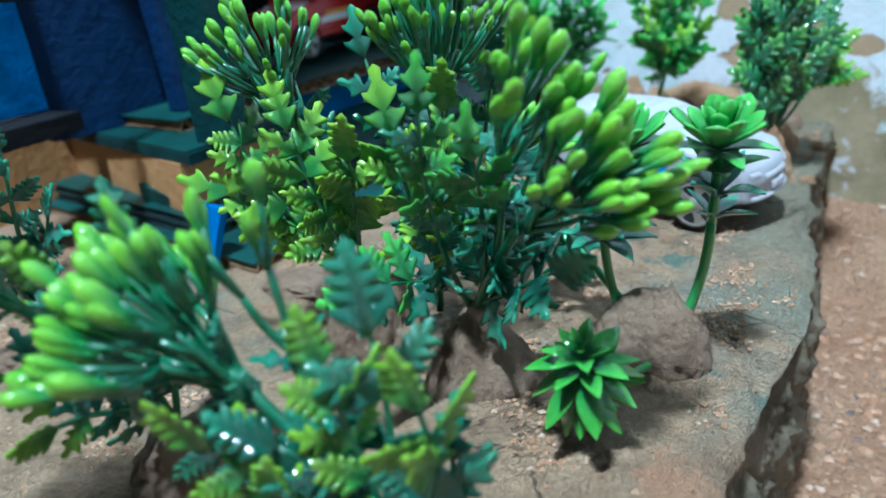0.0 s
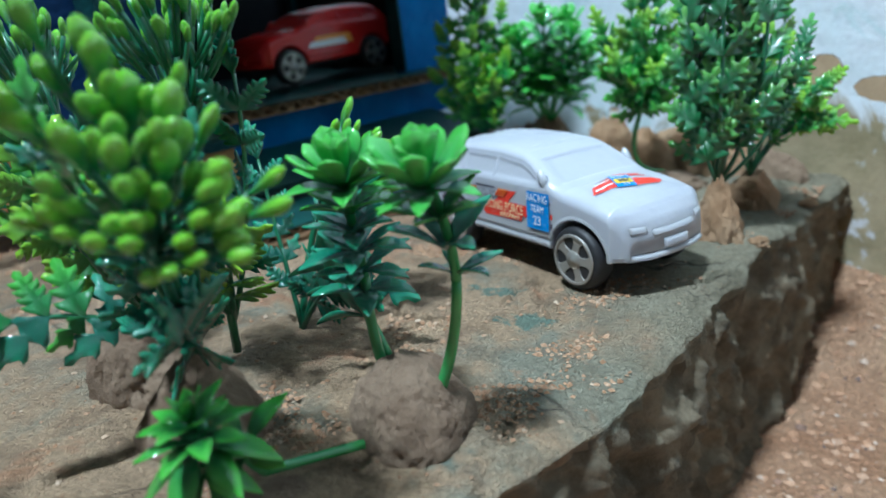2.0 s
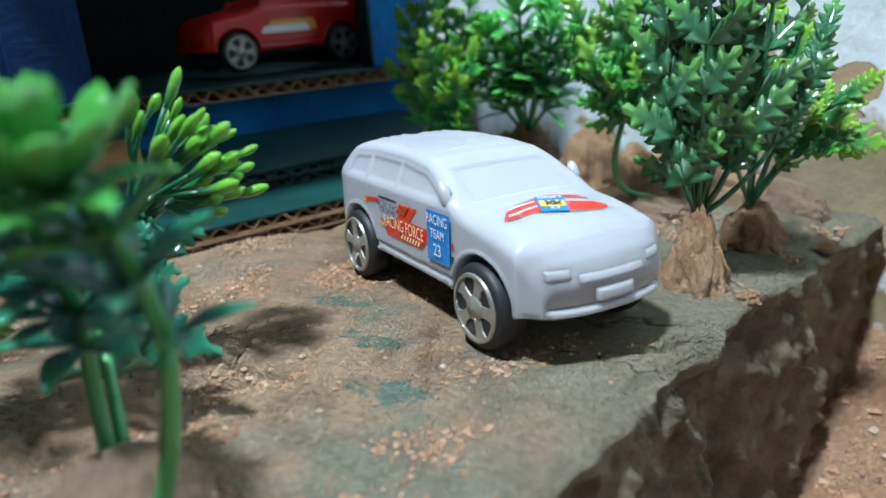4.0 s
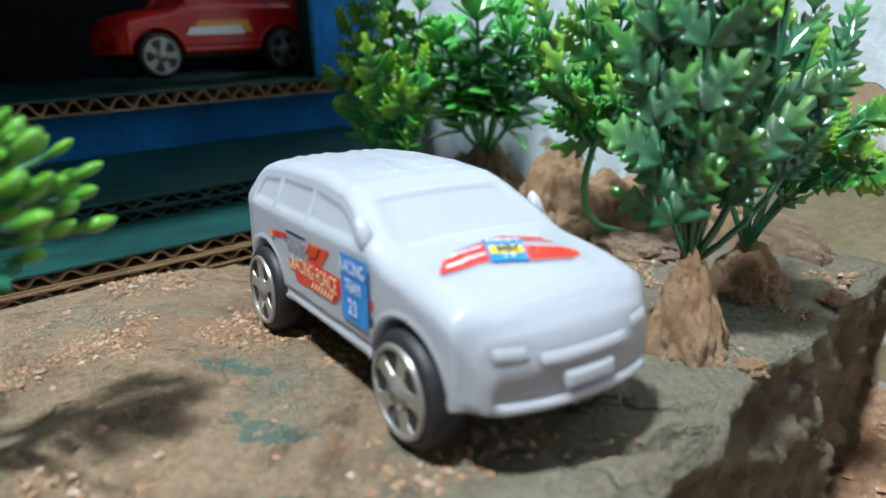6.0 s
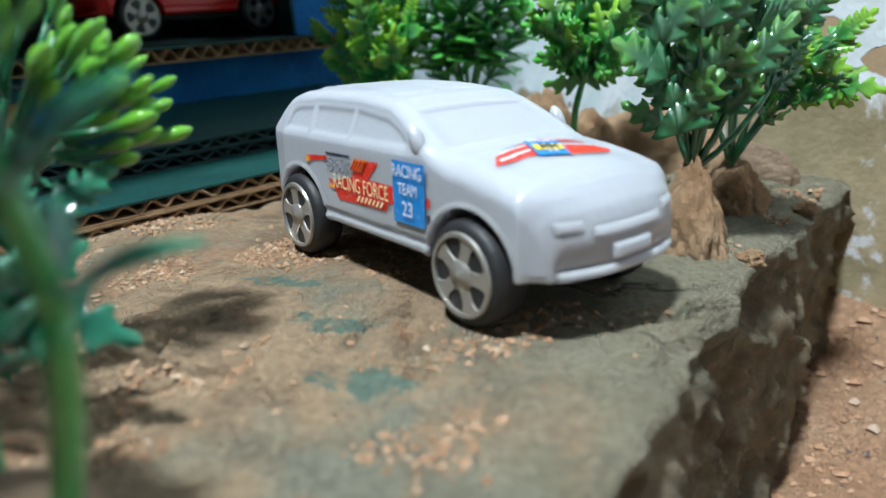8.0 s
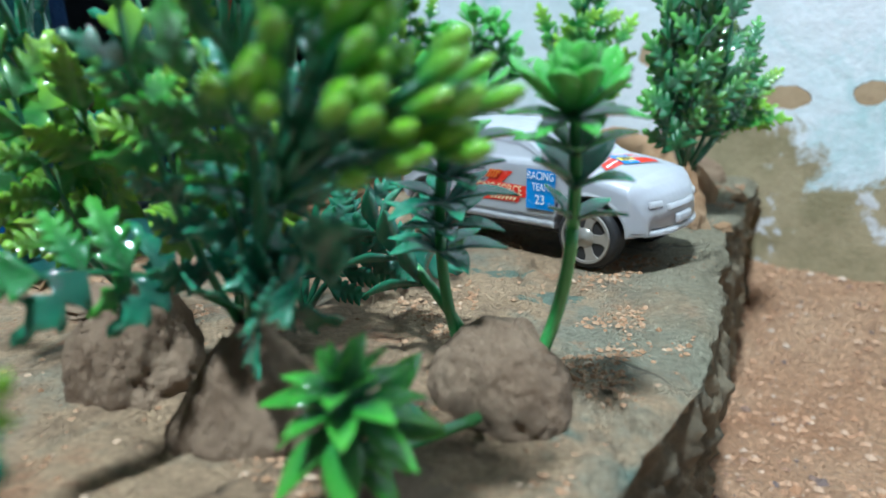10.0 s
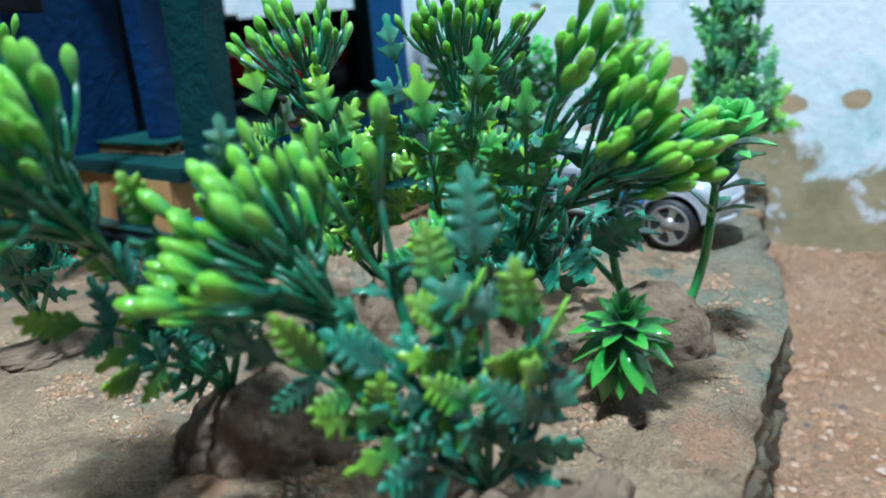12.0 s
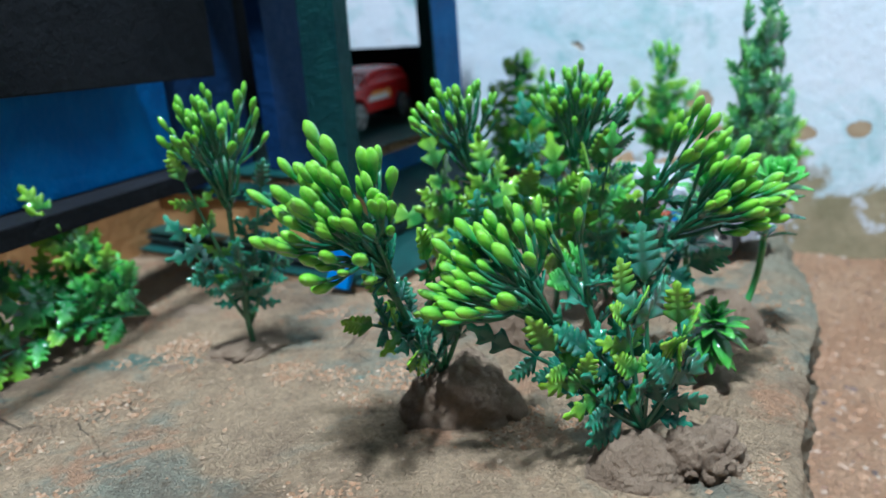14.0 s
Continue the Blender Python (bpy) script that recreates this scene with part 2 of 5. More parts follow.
INK_BLUE, INK_RED, INK_WHITE = ink("sticker_blue", (0.005, 0.22, 0.62)), ink("sticker_red", (0.68, 0.03, 0.015)), ink("sticker_white", (0.85, 0.85, 0.85))
INK_YELLOW, INK_BLACK, INK_ORANGE = ink("sticker_yellow", (0.80, 0.62, 0.03)), ink("sticker_black", (0.03, 0.03, 0.06)), ink("sticker_orange", (0.85, 0.33, 0.03))
INK_CREAM, INK_GREY = ink("sticker_cream", (0.82, 0.74, 0.42)), ink("sticker_grey", (0.22, 0.20, 0.24))
STEM = foliage_material("plant_stem", (0.008, 0.10, 0.055), (0.02, 0.17, 0.06), 0.35, 0.0, 1.0)
STEM_LIGHT = foliage_material("light_stem", (0.03, 0.24, 0.07), (0.05, 0.32, 0.08), 0.35, 0.0, 1.0)
LEAF_TEAL = foliage_material("teal_leaf", (0.008, 0.125, 0.078), (0.04, 0.32, 0.175), 0.18)
LEAF_DEEP = foliage_material("deep_green_leaf", (0.016, 0.155, 0.050), (0.14, 0.46, 0.05), 0.22, 0.45, 1.05)
LEAF_LIME = foliage_material("lime_leaf", (0.028, 0.23, 0.035), (0.30, 0.60, 0.02), 0.25, 0.2, 0.9)
LEAF_GREEN = foliage_material("green_leaf", (0.018, 0.20, 0.04), (0.11, 0.52, 0.05), 0.2)
# Higher dark base mixes shade between crowded buds into the pigment.
BUD = foliage_material("bud_green", (0.025, 0.30, 0.055), (0.28, 0.68, 0.03), 0.18, 0.3, 1.0)
BUD_DARK = foliage_material("bud_dark_green", (0.012, 0.17, 0.05), (0.19, 0.55, 0.025), 0.2, 0.1, 0.85)
ROSETTE = foliage_material("rosette_green", (0.015, 0.24, 0.06), (0.12, 0.57, 0.07), 0.24, 0.15, 1.0)


# ---- building helpers ----
def part(name, bm, material, parent=None, label="", smooth=True):
    """Links a bmesh as one mesh object, under a thing or a part."""
    me = bpy.data.meshes.new(name)
    bm.to_mesh(me)
    bm.free()
    return shared(name, me, material, parent, label, smooth)


def shared(name, me, material, parent=None, label="", smooth=True):
    if material and not me.materials:
        me.materials.append(material)
    if smooth and me.polygons and not me.polygons[0].use_smooth:
        me.polygons.foreach_set("use_smooth", [True] * len(me.polygons))
    ob = new(name, me)
    if parent:
        ob.parent = parent
    if label:
        ob["label"] = label
    return ob


def thing(name, at, label, category, group="", kind=""):
    ob = new(name)
    ob.empty_display_size = 0.01
    ob.matrix_world = at if isinstance(at, Matrix) else Matrix.Translation(at)
    return tagged(ob, label, category, group, kind)


def box_bm(size, bevel=0.0, centre=(0, 0, 0), bm=None):
    bm = bm or bmesh.new()
    made = bmesh.ops.create_cube(bm, size=1.0)["verts"]
    bmesh.ops.transform(bm, matrix=Matrix.Translation(centre) @ Matrix.Diagonal((*size, 1)), verts=made)
    if bevel:
        edges = list({e for v in made for e in v.link_edges})
        bmesh.ops.bevel(bm, geom=edges, offset=bevel, segments=2, affect="EDGES", profile=0.6)
    return bm


def prism_bm(points, z0, z1):
    """A solid slab over a polygon of the plan."""
    bm = bmesh.new()
    low = [bm.verts.new((x, y, z0)) for x, y in points]
    top = [bm.verts.new((x, y, z1)) for x, y in points]
    bm.faces.new(low[::-1])
    bm.faces.new(top)
    k = len(points)
    for i in range(k):
        bm.faces.new((low[i], low[(i + 1) % k], top[(i + 1) % k], top[i]))
    bmesh.ops.recalc_face_normals(bm, faces=bm.faces)
    return bm


def tube(bm, pts, r0, r1, sides=6):
    """A tapered tube along points, closed at both ends."""
    rings = []
    n = len(pts)
    ref = Vector((0.31, 0.87, 0.39))
    for i, p in enumerate(pts):
        d = (pts[min(i + 1, n - 1)] - pts[max(i - 1, 0)]).normalized()
        a = d.cross(ref).normalized()
        b = d.cross(a)
        r = r0 + (r1 - r0) * i / (n - 1)
        rings.append([bm.verts.new(p + a * (r * math.cos(q)) + b * (r * math.sin(q))) for q in (2 * math.pi * k / sides for k in range(sides))])
    for lo, hi in zip(rings, rings[1:]):
        for k in range(sides):
            bm.faces.new((lo[k], lo[(k + 1) % sides], hi[(k + 1) % sides], hi[k]))
    bm.faces.new(rings[0][::-1])
    bm.faces.new(rings[-1])


def curve(a, b, bend, n=7):
    """Points from a to b, bowed by the vector bend."""
    return [a.lerp(b, i / (n - 1)) + bend * (4 * (i / (n - 1)) * (1 - i / (n - 1))) for i in range(n)]


def along(at, direction, up, size):
    """A matrix whose y axis runs along the direction, and whose z is near up."""
    y = direction.normalized()
    x = y.cross(up)
    x = x.normalized() if x.length > 1e-4 else y.orthogonal().normalized()
    z = x.cross(y)
    m = Matrix((x, y, z)).transposed().to_4x4()
    return Matrix.Translation(at) @ m @ Matrix.Scale(size, 4)


# ---- ledge of clay, sand and walls ----
def edge_x(y):
    ys = (-0.6, 0.02, 0.058, 0.098, 0.13, 0.155, 0.187, 0.222, 0.252, 0.283, 0.306, 0.335, 0.6)
    xs = (-0.30, 0.0, 0.022, 0.047, 0.067, 0.085, 0.101, 0.114, 0.127, 0.144, 0.156, 0.172, 0.30)
    return float(np.interp(y, ys, xs))


def crack(*points):
    return [Vector((x, y, 0)) for x, y in points]


CRACKS = (
    crack((0.019, 0.185), (0.022, 0.196), (0.029, 0.199), (0.042, 0.197)),
    crack((0.028, 0.200), (0.024, 0.208), (0.030, 0.214)),
    crack((0.064, 0.226), (0.067, 0.219), (0.070, 0.213), (0.072, 0.199)),
    crack((0.067, 0.219), (0.062, 0.214), (0.060, 0.206)),
    crack((0.098, 0.220), (0.107, 0.221), (0.111, 0.229), (0.119, 0.232)),
)


def clay_z(x, y):
    p = Vector((x, y, 0))
    z = 0.0016 * noise.noise(p * 22) + 0.0008 * noise.noise(p * 70) + 0.0005 * noise.noise(p * 190)
    crumbly = noise.noise(p * 31 + Vector((2, 5, 0)))
    if crumbly > 0.0:
        z += 0.0019 * min(1.0, crumbly * 3) * (0.45 - abs(noise.noise(p * 210)))
    q = p + Vector((noise.noise(p * 40), noise.noise(p * 40 + Vector((7, 0, 0))), 0)) * 0.006
    near = noise.voronoi(q * 27)[0]
    gap = near[1] - near[0]
    if gap < 0.07 and noise.noise(p * 17 + Vector((0, 0, 5))) > 0.02:
        z -= 0.0016 * (1 - gap / 0.07)
    for way in CRACKS:
        for a, b in zip(way, way[1:]):
            ab, aq = b - a, q - a
            near = (aq - ab * max(0.0, min(1.0, aq.dot(ab) / ab.length_squared))).length
            if near < 0.0016:
                z -= 0.0042 * (1 - near / 0.0016)
    flat = max(0.0, 1 - max(abs(x - 0.067) / 0.05, abs(y - 0.247) / 0.055) ** 3)
    return z * (1 - 0.75 * flat) + 0.0008 * flat


def build_ledge():
    bm = bmesh.new()
    offs = [0.0012 * 1.0 * k for k in range(0, 12)]
    while offs[-1] < 0.75:
        offs.append(offs[-1] + (0.00135 if offs[-1] < 0.17 else 0.003 if offs[-1] < 0.28 else 0.02))
    falls = [0.0008, 0.002, 0.004] + [0.004 + 0.0022 * k for k in range(1, 37)]
    ys = [-0.6 + 0.02 * k for k in range(29)] + [-0.03 + 0.00145 * k for k in range(255)] + [0.342 + 0.004 * k for k in range(1, 30)]
    rows = []
    for y in ys:
        base = edge_x(y) + 0.0022 * noise.noise(Vector((0, y * 45, 3))) + 0.0012 * noise.noise(Vector((0, y * 160, 7)))
        row = []
        for o in reversed(offs):
            x = base - o
            z = clay_z(x, y) - (0.0018 * max(0.0, 1 - o / 0.006) ** 2)
            row.append(bm.verts.new((x, y, z)))
        for f in falls:
            p = Vector((f * 26, y * 26, 0))
            push = 0.0045 * noise.noise(p) + 0.0045 * noise.noise(p * 2.9) + 0.0036 * noise.noise(p * 8) + 0.002 * noise.noise(p * 17) - 0.002
            pit = noise.voronoi(p * 2.1 + Vector((3, 1, 0)))[0][0]
            push -= 0.010 * max(0.0, 1 - pit / 0.30) ** 0.6
            soft = min(1.0, f / 0.006)
            row.append(bm.verts.new((base + 0.0012 + 0.02 * f + push * soft, y + 0.002 * noise.noise(p * 3.3 + Vector((9, 0, 0))) * soft, -0.0016 - f)))
        rows.append(row)
    for a, b in zip(rows, rows[1:]):
        for k in range(len(a) - 1):
            bm.faces.new((a[k], a[k + 1], b[k + 1], b[k]))
    bm.faces.ensure_lookup_table()
    # Faces of the cliff take the earth that has shade in its colour.
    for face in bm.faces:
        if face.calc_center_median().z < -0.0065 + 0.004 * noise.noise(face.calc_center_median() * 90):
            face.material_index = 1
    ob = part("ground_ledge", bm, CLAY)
    ob.data.materials.append(SHADED_SOIL)
    tagged(ob, "dried grey and tan clay ledge with cracks and teal smears", "clay ledge", kind="structure")


N_WALL = Vector((0.63, 0.777, 0)).normalized()
D_WALL = 0.3735
T_WALL = Vector((N_WALL.y, -N_WALL.x, 0))
SAND_Z = -0.072


def sand_z(x, y):
    gap = D_WALL - (N_WALL.x * x + N_WALL.y * y)
    rise = max(0.0, 1 - max(gap, 0) / 0.055)
    p = Vector((x, y, 0))
    return SAND_Z + 0.037 * rise ** 1.3 + 0.004 * noise.noise(p * 14) + 0.0018 * noise.noise(p * 60) + 0.0008 * noise.noise(p * 160)


def build_sand():
    def spread(lo, hi, step, far):
        mid = list(np.arange(lo, hi, step))
        return [-far, -far * 0.6, -far * 0.3, lo - 0.2, lo - 0.06] + mid + [hi + 0.06, hi + 0.2, far * 0.5, far]
    xs, ys = spread(0.0, 0.46, 0.0032, 3.4), spread(0.02, 0.42, 0.0032, 3.4)
    bm = bmesh.new()
    grid = [[bm.verts.new((x, y, sand_z(x, y))) for x in xs] for y in ys]
    for a, b in zip(grid, grid[1:]):
        for k in range(len(xs) - 1):
            bm.faces.new((a[k], a[k + 1], b[k + 1], b[k]))
    tagged(part("ground_sand", bm, SAND), "reddish sand and fine gravel beside the clay ledge", "sand", kind="structure")


def build_walls():
    turn = math.atan2(T_WALL.y, T_WALL.x)
    centre = N_WALL * (D_WALL + 0.06)
    bm = box_bm((3.6, 0.12, 2.6), 0.0, (0, 0, 1.2))
    wall = part("wall_back", bm, PLASTER, smooth=False)
    wall.matrix_world = Matrix.Translation(centre) @ Matrix.Rotation(turn, 4, "Z")
    tagged(wall, "whitewashed plaster wall, peeling and damp at its foot", "wall", kind="structure")
    # Room sides added out of view and kept dark to limit bounced light.
    sides = (("wall_left", (-1.8, -1.2, 1.2), (0.12, 2.7, 2.6)), ("wall_right", (1.8, -1.2, 1.2), (0.12, 2.7, 2.6)), ("wall_front", (0, -2.5, 1.2), (3.6, 0.12, 2.6)), ("ceiling", (0, -1.2, 2.45), (3.9, 2.9, 0.1)))
    for name, at, size in sides:
        ob = part(name, box_bm(size, 0.0, at), ROOM, smooth=False)
        ob.matrix_world = wall.matrix_world.copy()
        tagged(ob, "plain dark surface out of view, added to limit bounced light", "ceiling" if name == "ceiling" else "wall", kind="structure")


build_ledge()
build_sand()
build_walls()


# ---- cardboard garage ----
GR = Vector((-0.010, 0.385, 0.0))
GU = Vector((-0.58, -0.81, 0.0)).normalized()
GV = Vector((-0.81, 0.58, 0.0)).normalized()
GARAGE = Matrix((GU, GV, Vector((0, 0, 1)))).transposed().to_4x4()
GARAGE.translation = GR
LEAN_FLOOR = Matrix.Rotation(radians(2.4), 4, "Y")


def corrugated(parent, s0, s1, d0, d1, z0, thick, face, flute, name="board"):
    """A corrugated board: two liners and the wavy sheet between, open at its front edge."""
    liner = 0.0006
    top = part(name, box_bm((s1 - s0, d1 - d0, liner), 0.0, ((s0 + s1) / 2, (d0 + d1) / 2, z0 + thick - liner / 2)), face, parent, smooth=False)
    part("liner", box_bm((s1 - s0, d1 - d0, liner), 0.0, ((s0 + s1) / 2, (d0 + d1) / 2, z0 + liner / 2)), flute, top, smooth=False)
    bm = bmesh.new()
    pitch, amp, t = 0.0072, thick / 2 - liner, 0.0005
    n = int((s1 - s0) / pitch * 12)
    rows = []
    for i in range(n + 1):
        s = s0 + (s1 - s0) * i / n
        z = z0 + thick / 2 + (amp - t / 2) * math.sin(2 * math.pi * s / pitch + 0.5 * math.sin(s * 210))
        jag = 0.0012 * noise.noise(Vector((s * 120, z0 * 50, 1)))
        rows.append([bm.verts.new((s, d, z + k)) for d, k in ((d0 + 0.0006 + jag, -t), (d0 + 0.0006 + jag, t), (d1 - 0.001, t), (d1 - 0.001, -t))])
    for a, b in zip(rows, rows[1:]):
        for k in range(4):
            bm.faces.new((a[k], a[(k + 1) % 4], b[(k + 1) % 4], b[k]))
    part("flute", bm, flute, top)
    return top


def build_garage():
    g = thing("toy_garage", GARAGE @ LEAN_FLOOR, "toy garage of blue and teal painted corrugated cardboard, open fronted", "toy garage")
    # steps in front of the bay
    corrugated(g, -0.02, 0.178, -0.0585, 0.10, 0.0030, 0.0041, FLUTE, FLUTE, "step")
    corrugated(g, -0.02, 0.178, -0.0580, 0.10, 0.0072, 0.0041, TEAL, FLUTE, "step")
    # Black box added in the gap; it stands for the shadow beneath.
    part("footing", box_bm((0.18, 0.11, 0.0050), 0.0, (0.08, 0.015, 0.0003)), BLACK, g, smooth=False)
    corrugated(g, -0.02, 0.172, -0.024, 0.10, 0.0114, 0.0038, DARK_FLUTE, DARK_FLUTE, "step")
    corrugated(g, -0.02, 0.172, -0.025, 0.10, 0.0153, 0.0038, TEAL, DARK_FLUTE, "step")
    ramp = bmesh.new()
    pts = ((-0.022, 0.0192), (0.024, 0.0262), (0.024, 0.0192))
    ends = [[ramp.verts.new((s, d, z)) for d, z in pts] for s in (-0.02, 0.168)]
    ramp.faces.new(ends[0]), ramp.faces.new(ends[1][::-1])
    for k in range(3):
        ramp.faces.new((ends[0][k], ends[1][k], ends[1][(k + 1) % 3], ends[0][(k + 1) % 3]))
    bmesh.ops.recalc_face_normals(ramp, faces=ramp.faces)
    part("ramp", ramp, TEAL, g, "teal painted sloping flap", smooth=False)
    part("plinth", box_bm((0.187, 0.006, 0.018), 0.0008, (0.0525, 0.0275, 0.0322)), BLUE, g, "blue painted riser", smooth=False)
    floor = corrugated(g, -0.040, 0.150, 0.014, 0.20, 0.0418, 0.0056, TEAL, FLUTE, "garage_floor")
    floor["label"] = "teal floor with a raw cardboard edge"
    # posts and walls of the bay, with an unseen cover added above
    part("post", box_bm((0.033, 0.010, 0.13), 0.0006, (-0.0245, 0.030, 0.1125)), BLUE, g, "blue painted corner post", smooth=False)
    # Thin darker sheet added on the post's inner side.
    part("post_liner", box_bm((0.0012, 0.0104, 0.128), 0.0, (-0.0073, 0.030, 0.1125)), DARK_TEAL, g, smooth=False)
    # Blue post in the darker copy, which carries its shade.
    part("post", box_bm((0.026, 0.010, 0.13), 0.0006, (0.127, 0.030, 0.1125)), SHADED_BLUE, g, "blue corner post with shade put into its colour", smooth=False)
    # Bay walls are coloured black to keep the inside dark.
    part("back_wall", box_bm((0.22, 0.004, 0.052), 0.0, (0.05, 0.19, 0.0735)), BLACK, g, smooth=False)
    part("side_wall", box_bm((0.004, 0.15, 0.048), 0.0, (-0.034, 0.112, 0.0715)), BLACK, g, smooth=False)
    # Cover added out of view; its overhang throws shade on the steps.
    part("roof", box_bm((0.177, 0.26, 0.005), 0.0, (0.0735, 0.078, 0.18)), SHADED_BLUE, g, smooth=False)
    part("back_post", box_bm((0.010, 0.008, 0.13), 0.0, (-0.033, 0.18, 0.1125)), DARK_TEAL, g, smooth=False)

    h = thing("toy_house", (-0.16, 0.29, 0.0), "blue painted cardboard toy house wing with a dark window", "toy house")
    inv = Matrix.Translation((0.16, -0.29, 0))

    def local(bm):
        bmesh.ops.transform(bm, matrix=inv, verts=bm.verts)
        return bm

    porch = part("porch_base", local(prism_bm(((-0.098, 0.238), (-0.186, 0.318), (-0.15, 0.375), (-0.07, 0.292)), -0.002, 0.031)), CARD, h, "raw orange-brown cardboard base", smooth=False)
    part("porch_top", local(prism_bm(((-0.092, 0.234), (-0.188, 0.314), (-0.15, 0.380), (-0.065, 0.292)), 0.0312, 0.0352)), DARK_TEAL, h, "teal painted porch deck", smooth=False)
    part("porch_liner", local(prism_bm(((-0.093, 0.235), (-0.187, 0.315), (-0.15, 0.379), (-0.066, 0.292)), 0.0354, 0.0362)), TEAL, porch, smooth=False)
    part("base_wall", local(prism_bm(((-0.186, 0.318), (-0.192, 0.322), (-0.290, 0.13), (-0.284, 0.128)), -0.002, 0.040)), CARD, h, "raw orange-brown cardboard base", smooth=False)
    part("porch_post", local(prism_bm(((-0.073, 0.246), (-0.089, 0.256), (-0.094, 0.248), (-0.078, 0.238)), 0.0364, 0.17)), DARK_TEAL, h, "dark green painted porch post", smooth=False)
    # This wall lies in shade, put here into a darker blue.
    part("navy_wall", local(prism_bm(((-0.163, 0.272), (-0.133, 0.312), (-0.137, 0.315), (-0.168, 0.276)), 0.0364, 0.17)), SHADED_BLUE, h, "blue side wall with shade put into its colour", smooth=False)
    # Black walls put the recess's darkness into their colour.
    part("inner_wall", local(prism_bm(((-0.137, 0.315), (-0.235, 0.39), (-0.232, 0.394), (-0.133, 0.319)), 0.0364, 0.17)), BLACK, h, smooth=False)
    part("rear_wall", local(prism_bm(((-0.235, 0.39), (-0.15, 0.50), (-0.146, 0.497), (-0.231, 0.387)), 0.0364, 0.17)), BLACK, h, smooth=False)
    # blue front with a window opening
    a, b = Vector((-0.162, 0.270, 0)), Vector((-0.240, 0.062, 0))
    d = (b - a).normalized()
    m = Matrix((d, Vector((d.y, -d.x, 0)), Vector((0, 0, 1)))).transposed().to_4x4()
    m.translation = a

    def panel(x0, x1, z0, z1, y0=-0.003, y1=0.003, bevel=0.0006):
        bm = box_bm((x1 - x0, y1 - y0, z1 - z0), bevel, ((x0 + x1) / 2, (y0 + y1) / 2, (z0 + z1) / 2))
        bmesh.ops.transform(bm, matrix=inv @ m, verts=bm.verts)
        return bm

    front = part("front_wall", panel(0.0, 0.22, 0.050, 0.0935), BLUE, h, smooth=False)
    part("front_post", panel(0.0, 0.024, 0.0935, 0.17), BLUE, h, smooth=False)
    part("window_sill", panel(0.022, 0.21, 0.0937, 0.0965, -0.006, 0.007), DARK_TEAL, front, "dark green painted sill", smooth=False)
    # Black sheet set behind the opening so the window reads dark.
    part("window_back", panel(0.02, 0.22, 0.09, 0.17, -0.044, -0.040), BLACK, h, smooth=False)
    # Black strip stands for the shadow under the overhanging blue front.
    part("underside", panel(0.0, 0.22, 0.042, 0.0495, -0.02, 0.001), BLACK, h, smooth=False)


build_garage()

# loose painted scrap leaning at the end of the steps
scrap = thing("cardboard_scrap", Matrix.Translation((-0.083, 0.216, 0.012)) @ Euler((radians(68), radians(4), radians(-34))).to_matrix().to_4x4(), "loose scrap of blue painted cardboard leaning on the steps", "cardboard scrap")
part("sheet", box_bm((0.011, 0.020, 0.003), 0.0005), BLUE, scrap, smooth=False)


# ---- toy cars ----
W_HALF, W_WHEEL, AXLE, WHEEL_R = 0.0184, 0.0196, 0.0277, 0.0090


def car_top(x):
    xs = (-0.0425, -0.0420, -0.0405, -0.0370, -0.0335, -0.030, -0.020, -0.006, 0.004, 0.0080, 0.0115, 0.0190, 0.0220, 0.028, 0.034, 0.0385, 0.0415, 0.0438, 0.0452, 0.0456)
    zs = (0.0200, 0.0262, 0.0284, 0.0318, 0.0343, 0.0353, 0.0360, 0.0360, 0.0351, 0.0337, 0.0320, 0.0282, 0.0273, 0.0267, 0.0257, 0.0246, 0.0231, 0.0207, 0.0170, 0.0125)
    return float(np.interp(x, xs, zs))


def car_low(x):
    return float(np.interp(x, (-0.0425, -0.036, -0.02, 0.02, 0.036, 0.046), (0.0128, 0.0108, 0.0094, 0.0092, 0.0094, 0.0104)))


def car_half(x, z):
    """Half the body's width at a place along it and a height."""
    w = float(np.interp(x, (-0.0425, -0.040, -0.034, 0.030, 0.040, 0.0445, 0.046), (0.0150, 0.0172, W_HALF, W_HALF, 0.0180, 0.0160, 0.0140)))
    belt = 0.0262
    if z > belt:
        w -= (z - belt) / 0.010 * 0.0044
    if z < 0.0105:
        w -= (0.0105 - z) * 0.22
    return w


def edge_round(x):
    """How far the top edge is rounded: tight over the cabin, softer on the bonnet."""
    return float(np.interp(x, (-0.042, -0.036, 0.006, 0.022, 0.040), (0.0036, 0.0026, 0.0026, 0.0036, 0.0042)))


def dent(x, z):
    """Window recesses, sill line and arch lips moulded into the side."""
    d = 0.0
    for x0, x1 in ((-0.0335, -0.0235), (-0.0220, -0.0080), (-0.0065, 0.0112)):
        top = min(0.0342, car_top(x) - 0.0034)
        if x0 < x < x1 and 0.0272 < z < top and x < 0.0122 - (z - 0.0272) * 0.85 and x > -0.0335 + (z - 0.0272) * 0.45:
            d += 0.0005 * min(1.0, (z - 0.0272) / 0.0008, (top - z) / 0.0008)
    if abs(z - 0.0118) < 0.0006 and abs(x) < 0.018:
        d += 0.0004
    for ax in (-AXLE, AXLE):
        r = math.hypot(x - ax, z - WHEEL_R)
        d += 0.0085 * min(1.0, max(0.0, (0.0105 - r) / 0.0007)) - 0.0004 * max(0.0, 1 - abs(r - 0.0110) / 0.0006)
    return d


